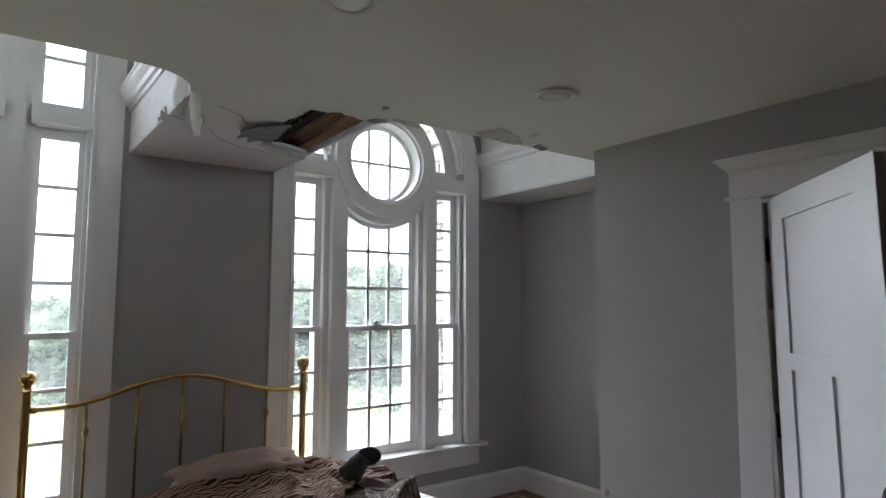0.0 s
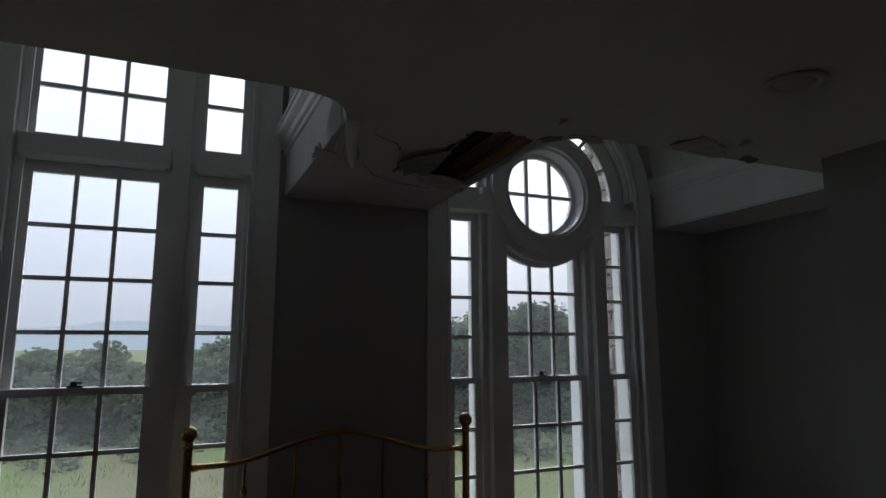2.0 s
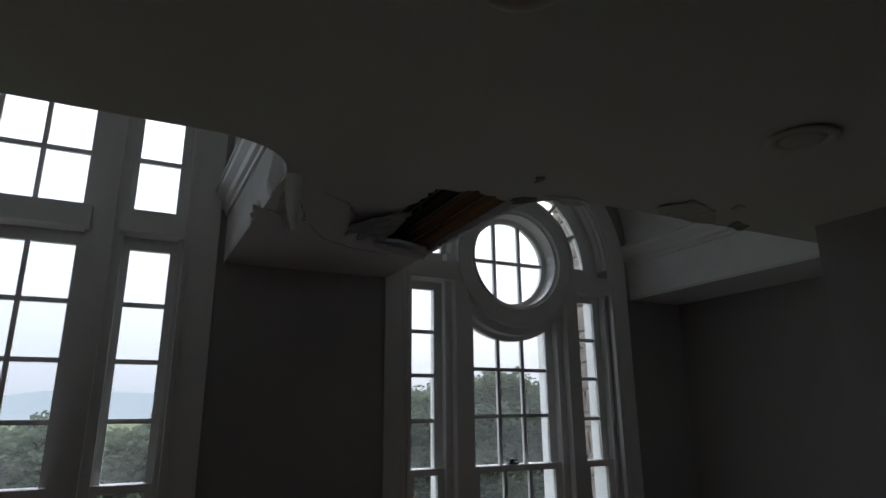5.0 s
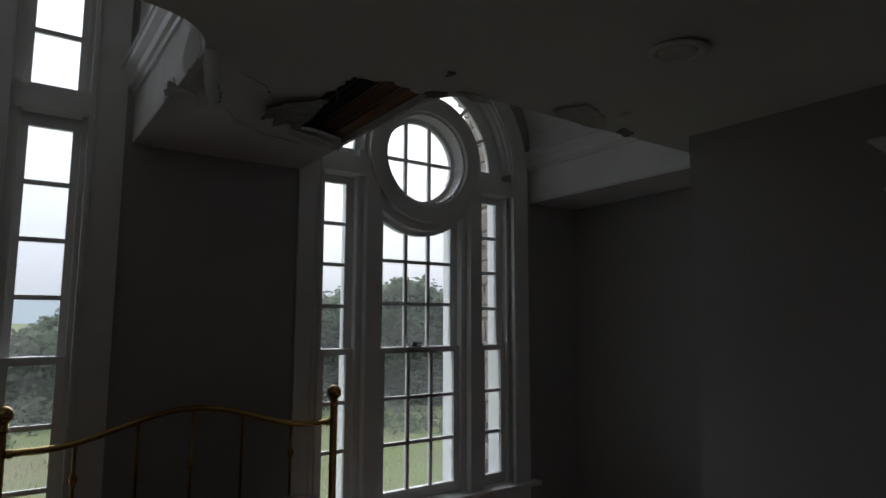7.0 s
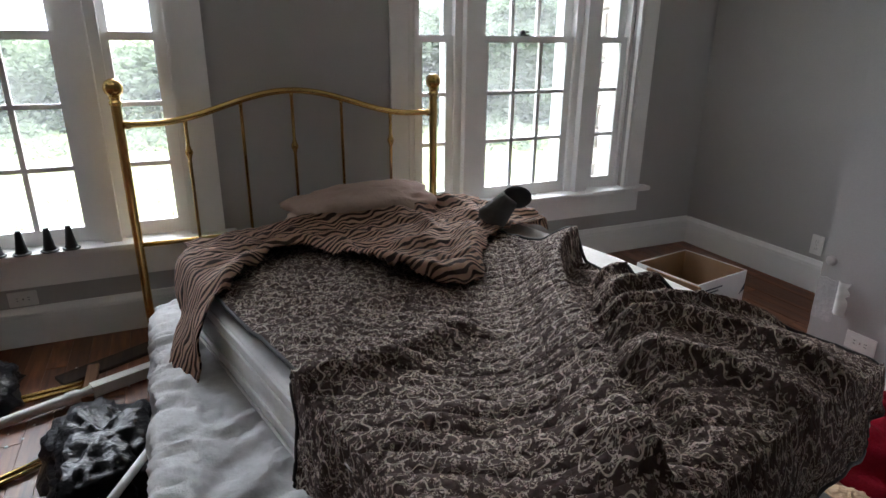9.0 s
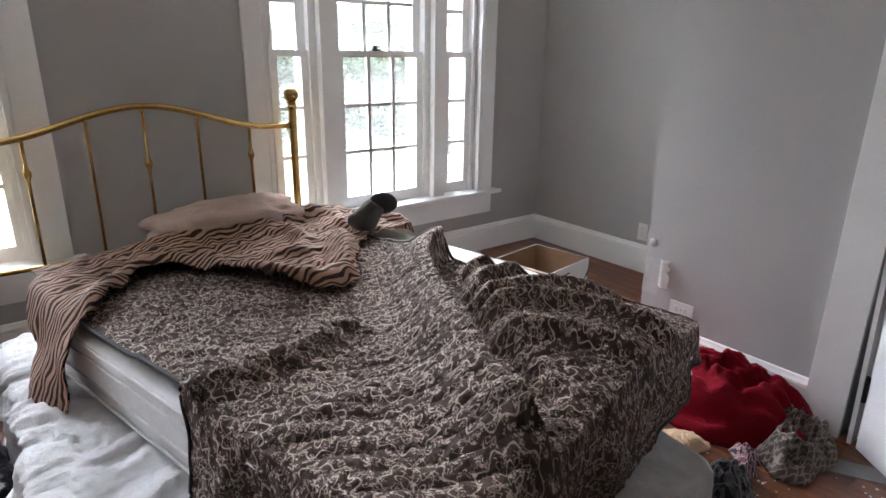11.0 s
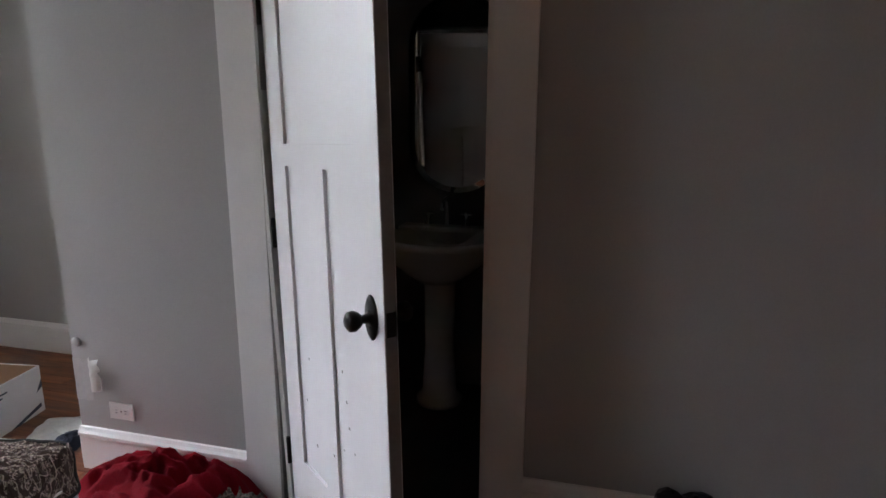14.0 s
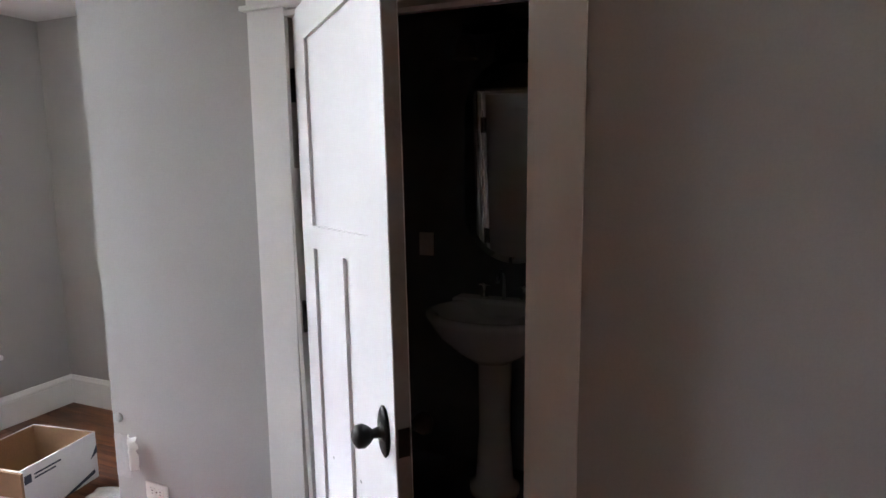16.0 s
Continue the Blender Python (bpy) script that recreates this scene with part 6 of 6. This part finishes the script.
soft_lump("bin_bag", (2.57, -0.12, 0), (0.13, 0.17, 0.223), 5, BAG, "black bin bag standing against the grey wall", "bin bag", 41, 0.55, 0.3, 56)
WHITEWOOD = mat("white_painted_wood", (0.62, 0.62, 0.60), 0.5, var=0.06, scale=9)


def baluster(a, b):
    """A turned white baluster lying down: square block, neck, long tapered shaft."""
    a, b = Vector(a), Vector(b)
    t = thing("baluster", (a.x, a.y, 0), "white painted turned stair baluster lying on the floor", "baluster")
    d = (b - a).normalized()
    ln = (b - a).length
    m = Matrix.Translation(a) @ d.to_track_quat("Z", "Y").to_matrix().to_4x4()
    bm = bmesh.new()
    lathe(bm, [(0.012, 0), (0.017, 0.01), (0.019, ln * 0.3), (0.022, ln * 0.58), (0.024, ln * 0.6), (0.02, ln * 0.61), (0.026, ln * 0.62), (0.026, ln * 0.66), (0.018, ln * 0.68), (0.024, ln * 0.72)], sides=18, m=m)
    part("shaft", bm, WHITEWOOD, t, "", True)
    bm = boxed((-0.025, 0.025, -0.025, 0.025, ln * 0.72, ln), bevel=0.004, m=m)
    part("square_end", bm, WHITEWOOD, t)


baluster((-0.62, 3.08, 0.026), (0.20, 3.40, 0.034))
tagged(mesh_ob("white_pole", tube(bmesh.new(), [(0.02, 2.24, 0.16), (0.262, 2.60, 0.235)], 0.013, 12), WHITEWOOD, True), "white painted pole lying across a bin bag", "pole")
for (a, b) in (((-0.75, 3.32, 0.012), (-0.02, 3.44, 0.012)), ((-0.75, 3.29, 0.012), (-0.02, 3.40, 0.012)), ((-0.55, 2.72, 0.012), (-0.13, 2.94, 0.012)), ((-0.56, 2.69, 0.012), (-0.12, 2.91, 0.012))):
    tagged(mesh_ob("brass_rail", tube(bmesh.new(), [a, b], 0.009, 10), BRASS, True), "loose brass bed rail lying on the floor", "rail", "loose brass rails")
tagged(mesh_ob("wood_block", boxed((-0.065, -0.02, 3.27, 3.55, 0.0, 0.03), bevel=0.004), LUMBER), "short offcut of yellowed lumber on the floor", "offcut")
tagged(mesh_ob("wood_board", boxed((-0.3, 0.17, -0.05, 0.05, 0, 0.016), bevel=0.002, m=Matrix.Translation((0.1, 3.62, 0)) @ Matrix.Rotation(radians(28), 4, "Z")), DARKWOOD), "dark broken board lying by the baseboard", "board")

# metal strip before the door
m = Matrix.Translation((2.52, 1.32, 0)) @ Matrix.Rotation(radians(-62), 4, "Z")
tagged(mesh_ob("threshold_strip", boxed((-0.2, 0.26, -0.045, 0.045, 0.0, 0.006), bevel=0.002, m=m), mat("grey_vinyl", (0.16, 0.155, 0.15), 0.6, var=0.2, scale=18)), "loose grey threshold strip on the floor", "threshold strip")

# grit
r = random.Random(77)
bm = bmesh.new()
for i in range(210):
    if i % 3:
        x, y = r.uniform(1.95, 2.7), r.uniform(0.95, 1.9)
    else:
        x, y = r.uniform(-0.6, 0.2), r.uniform(2.3, 3.6)
    s = r.uniform(0.001, 0.0045)
    box(bm, x - s, x + s * r.uniform(0.5, 1.5), y - s, y + s, 0.0005, 0.0005 + s * 0.6, m=None)
tagged(mesh_ob("plaster_crumbs", bm, GYPSUM), "white plaster crumbs scattered on the floor", "crumbs", kind="stuff")


# ---- bathroom ----
MIRROR_TURN = 3.85


def oval_mirror():
    mr = thing("oval_mirror", (BX, 0.935, 1.547), "tall frameless oval mirror in a dark bathroom", "mirror")
    cy, cz, rw, rh = 0.935, 1.562, 0.25, 0.485
    tilt = Matrix.Translation((BX, cy, cz)) @ Matrix.Rotation(radians(MIRROR_TURN), 4, "Z") @ Matrix.Translation((-BX - 0.018, -cy, -cz))
    straight = rh - rw

    def pill(k):
        pts = []
        for i in range(49):
            a = math.pi * i / 48
            pts.append((cy + (rw + k) * math.cos(a), cz + straight + (rw + k) * math.sin(a)))
        for i in range(49):
            a = math.pi + math.pi * i / 48
            pts.append((cy + (rw + k) * math.cos(a), cz - straight + (rw + k) * math.sin(a)))
        return pts
    bm = bmesh.new()
    bm.faces.new([bm.verts.new((BX - 0.012, y, z)) for y, z in pill(-0.03)])
    bmesh.ops.transform(bm, matrix=tilt, verts=bm.verts)
    part("mirror_glass", bm, MIRROR, mr)
    bm = bmesh.new()
    a = [bm.verts.new((BX - 0.012, y, z)) for y, z in pill(-0.03)]
    b = [bm.verts.new((BX - 0.006, y, z)) for y, z in pill(0)]
    c = [bm.verts.new((BX - 0.001, y, z)) for y, z in pill(0)]
    for p, q in ((a, b), (b, c)):
        for i in range(len(p)):
            bm.faces.new((p[i], p[(i + 1) % len(p)], q[(i + 1) % len(p)], q[i]))
    bmesh.ops.transform(bm, matrix=tilt, verts=bm.verts)
    part("bevel", bm, MIRROR, mr)


oval_mirror()


def pedestal_sink():
    s = thing("pedestal_sink", (3.7, 0.97, 0), "white porcelain pedestal sink in a dark bathroom", "sink")
    cx, cy = 3.67, 0.97
    up = Matrix.Diagonal((1, 1, 1.075, 1))
    sc = up @ Matrix.Translation((cx, cy, 0)) @ Matrix.Diagonal((0.92, 1.12, 1, 1))
    bm = lathe(bmesh.new(), [(0.08, 0.62), (0.14, 0.66), (0.22, 0.73), (0.265, 0.80), (0.275, 0.82), (0.268, 0.832), (0.245, 0.835), (0.225, 0.825), (0.19, 0.77), (0.1, 0.72), (0.02, 0.71)], sides=36, m=sc)
    part("basin", bm, PORCELAIN, s, "", True)
    part("back_ledge", boxed((3.83, BX, cy - 0.26, cy + 0.26, 0.76, 0.845), bevel=0.02, m=up), PORCELAIN, s)
    bm = lathe(bmesh.new(), [(0.12, 0), (0.12, 0.03), (0.09, 0.06), (0.075, 0.3), (0.08, 0.6), (0.1, 0.66)], sides=24, m=up @ Matrix.Translation((cx + 0.06, cy, 0)))
    part("pedestal", bm, PORCELAIN, s, "", True)
    bm = bmesh.new()
    tube(bm, [(3.87, cy, 0.84), (3.87, cy, 0.95), (3.84, cy, 0.985), (3.79, cy, 0.98), (3.76, cy, 0.94)], 0.011, 12)
    bmesh.ops.transform(bm, matrix=up, verts=bm.verts)
    part("spout", bm, CHROME, s, "chrome spout", True)
    for k in (-0.1, 0.1):
        bm = lathe(bmesh.new(), [(0.022, 0.845), (0.018, 0.86), (0.009, 0.87), (0.009, 0.9), (0.014, 0.905), (0.012, 0.92)], (3.87, cy + k, 0), 14)
        tube(bm, [(3.87, cy + k - 0.032, 0.908), (3.87, cy + k + 0.032, 0.908)], 0.006, 8)
        bmesh.ops.transform(bm, matrix=up, verts=bm.verts)
        part("tap_handle", bm, CHROME, s, "chrome cross handle", True)


pedestal_sink()
vl = thing("vanity_light", (BX, 0.95, 2.1), "three-shade vanity light above the mirror, unlit", "wall light")
part("backplate", boxed((BX - 0.03, BX, 0.7, 1.2, 2.16, 2.21), bevel=0.006), BLACKMETAL, vl)
for y in (0.76, 0.96, 1.16):
    part("shade", lathe(bmesh.new(), [(0.03, 2.15), (0.045, 2.12), (0.06, 2.04), (0.055, 2.038), (0.02, 2.12)], (BX - 0.09, y, 0), 18), mat("frosted_glass_shade", (0.12, 0.12, 0.115), 0.35, bump=0), vl, "frosted glass shade", True)
    part("arm", tube(bmesh.new(), [(BX - 0.02, y, 2.185), (BX - 0.09, y, 2.185), (BX - 0.09, y, 2.145)], 0.008, 8), BLACKMETAL, vl, "", True)
sw = thing("light_switch", (BX, 1.41, 1.15), "white plastic light switch plate in the bathroom", "light switch")
part("plate", boxed((BX - 0.006, BX, 1.37, 1.45, 1.09, 1.21), bevel=0.002), PLASTIC, sw)
part("rocker", boxed((BX - 0.010, BX - 0.006, 1.393, 1.427, 1.12, 1.18), bevel=0.001), PLASTIC, sw)


def floor_boards():
    """Oak strips: those round the walk are pieces of the floor, the rest lie in one sheet of strips."""
    r = random.Random(17)
    me = bpy.data.meshes.new("plank")
    bm = boxed((-0.0405, 0.0405, 0, 1.0, -0.02, 0.0), bevel=0.0015)
    bm.to_mesh(me)
    bm.free()
    me.materials.append(OAK)
    rest = bmesh.new()
    for row in range(90):
        x = XL + 0.041 + row * 0.082
        first = JOG + 0.002 if x > D + 0.02 else YB + 0.002
        y = first - r.uniform(0.0, 0.6)
        while y < W - 0.01:
            ln = r.choice((0.7, 0.95, 1.2, 1.5))
            a, b, z = max(y, first), min(y + ln - 0.002, W - 0.002), r.uniform(-0.0006, 0.0006)
            y += ln
            if b - a < 0.03:
                continue
            if x > -1.0 and b > 0.9:
                shared("plank", me, (x, a, z), FLOOR, Matrix.Diagonal((1, b - a, 1, 1)))
            else:
                box(rest, x - 0.0405, x + 0.0405, a, b, z - 0.02, z)
    ob = part("planks", rest, OAK, FLOOR, "worn reddish oak strips farther off")
    tagged(ob, "worn reddish oak strips farther off", kind="stuff")


floor_boards()
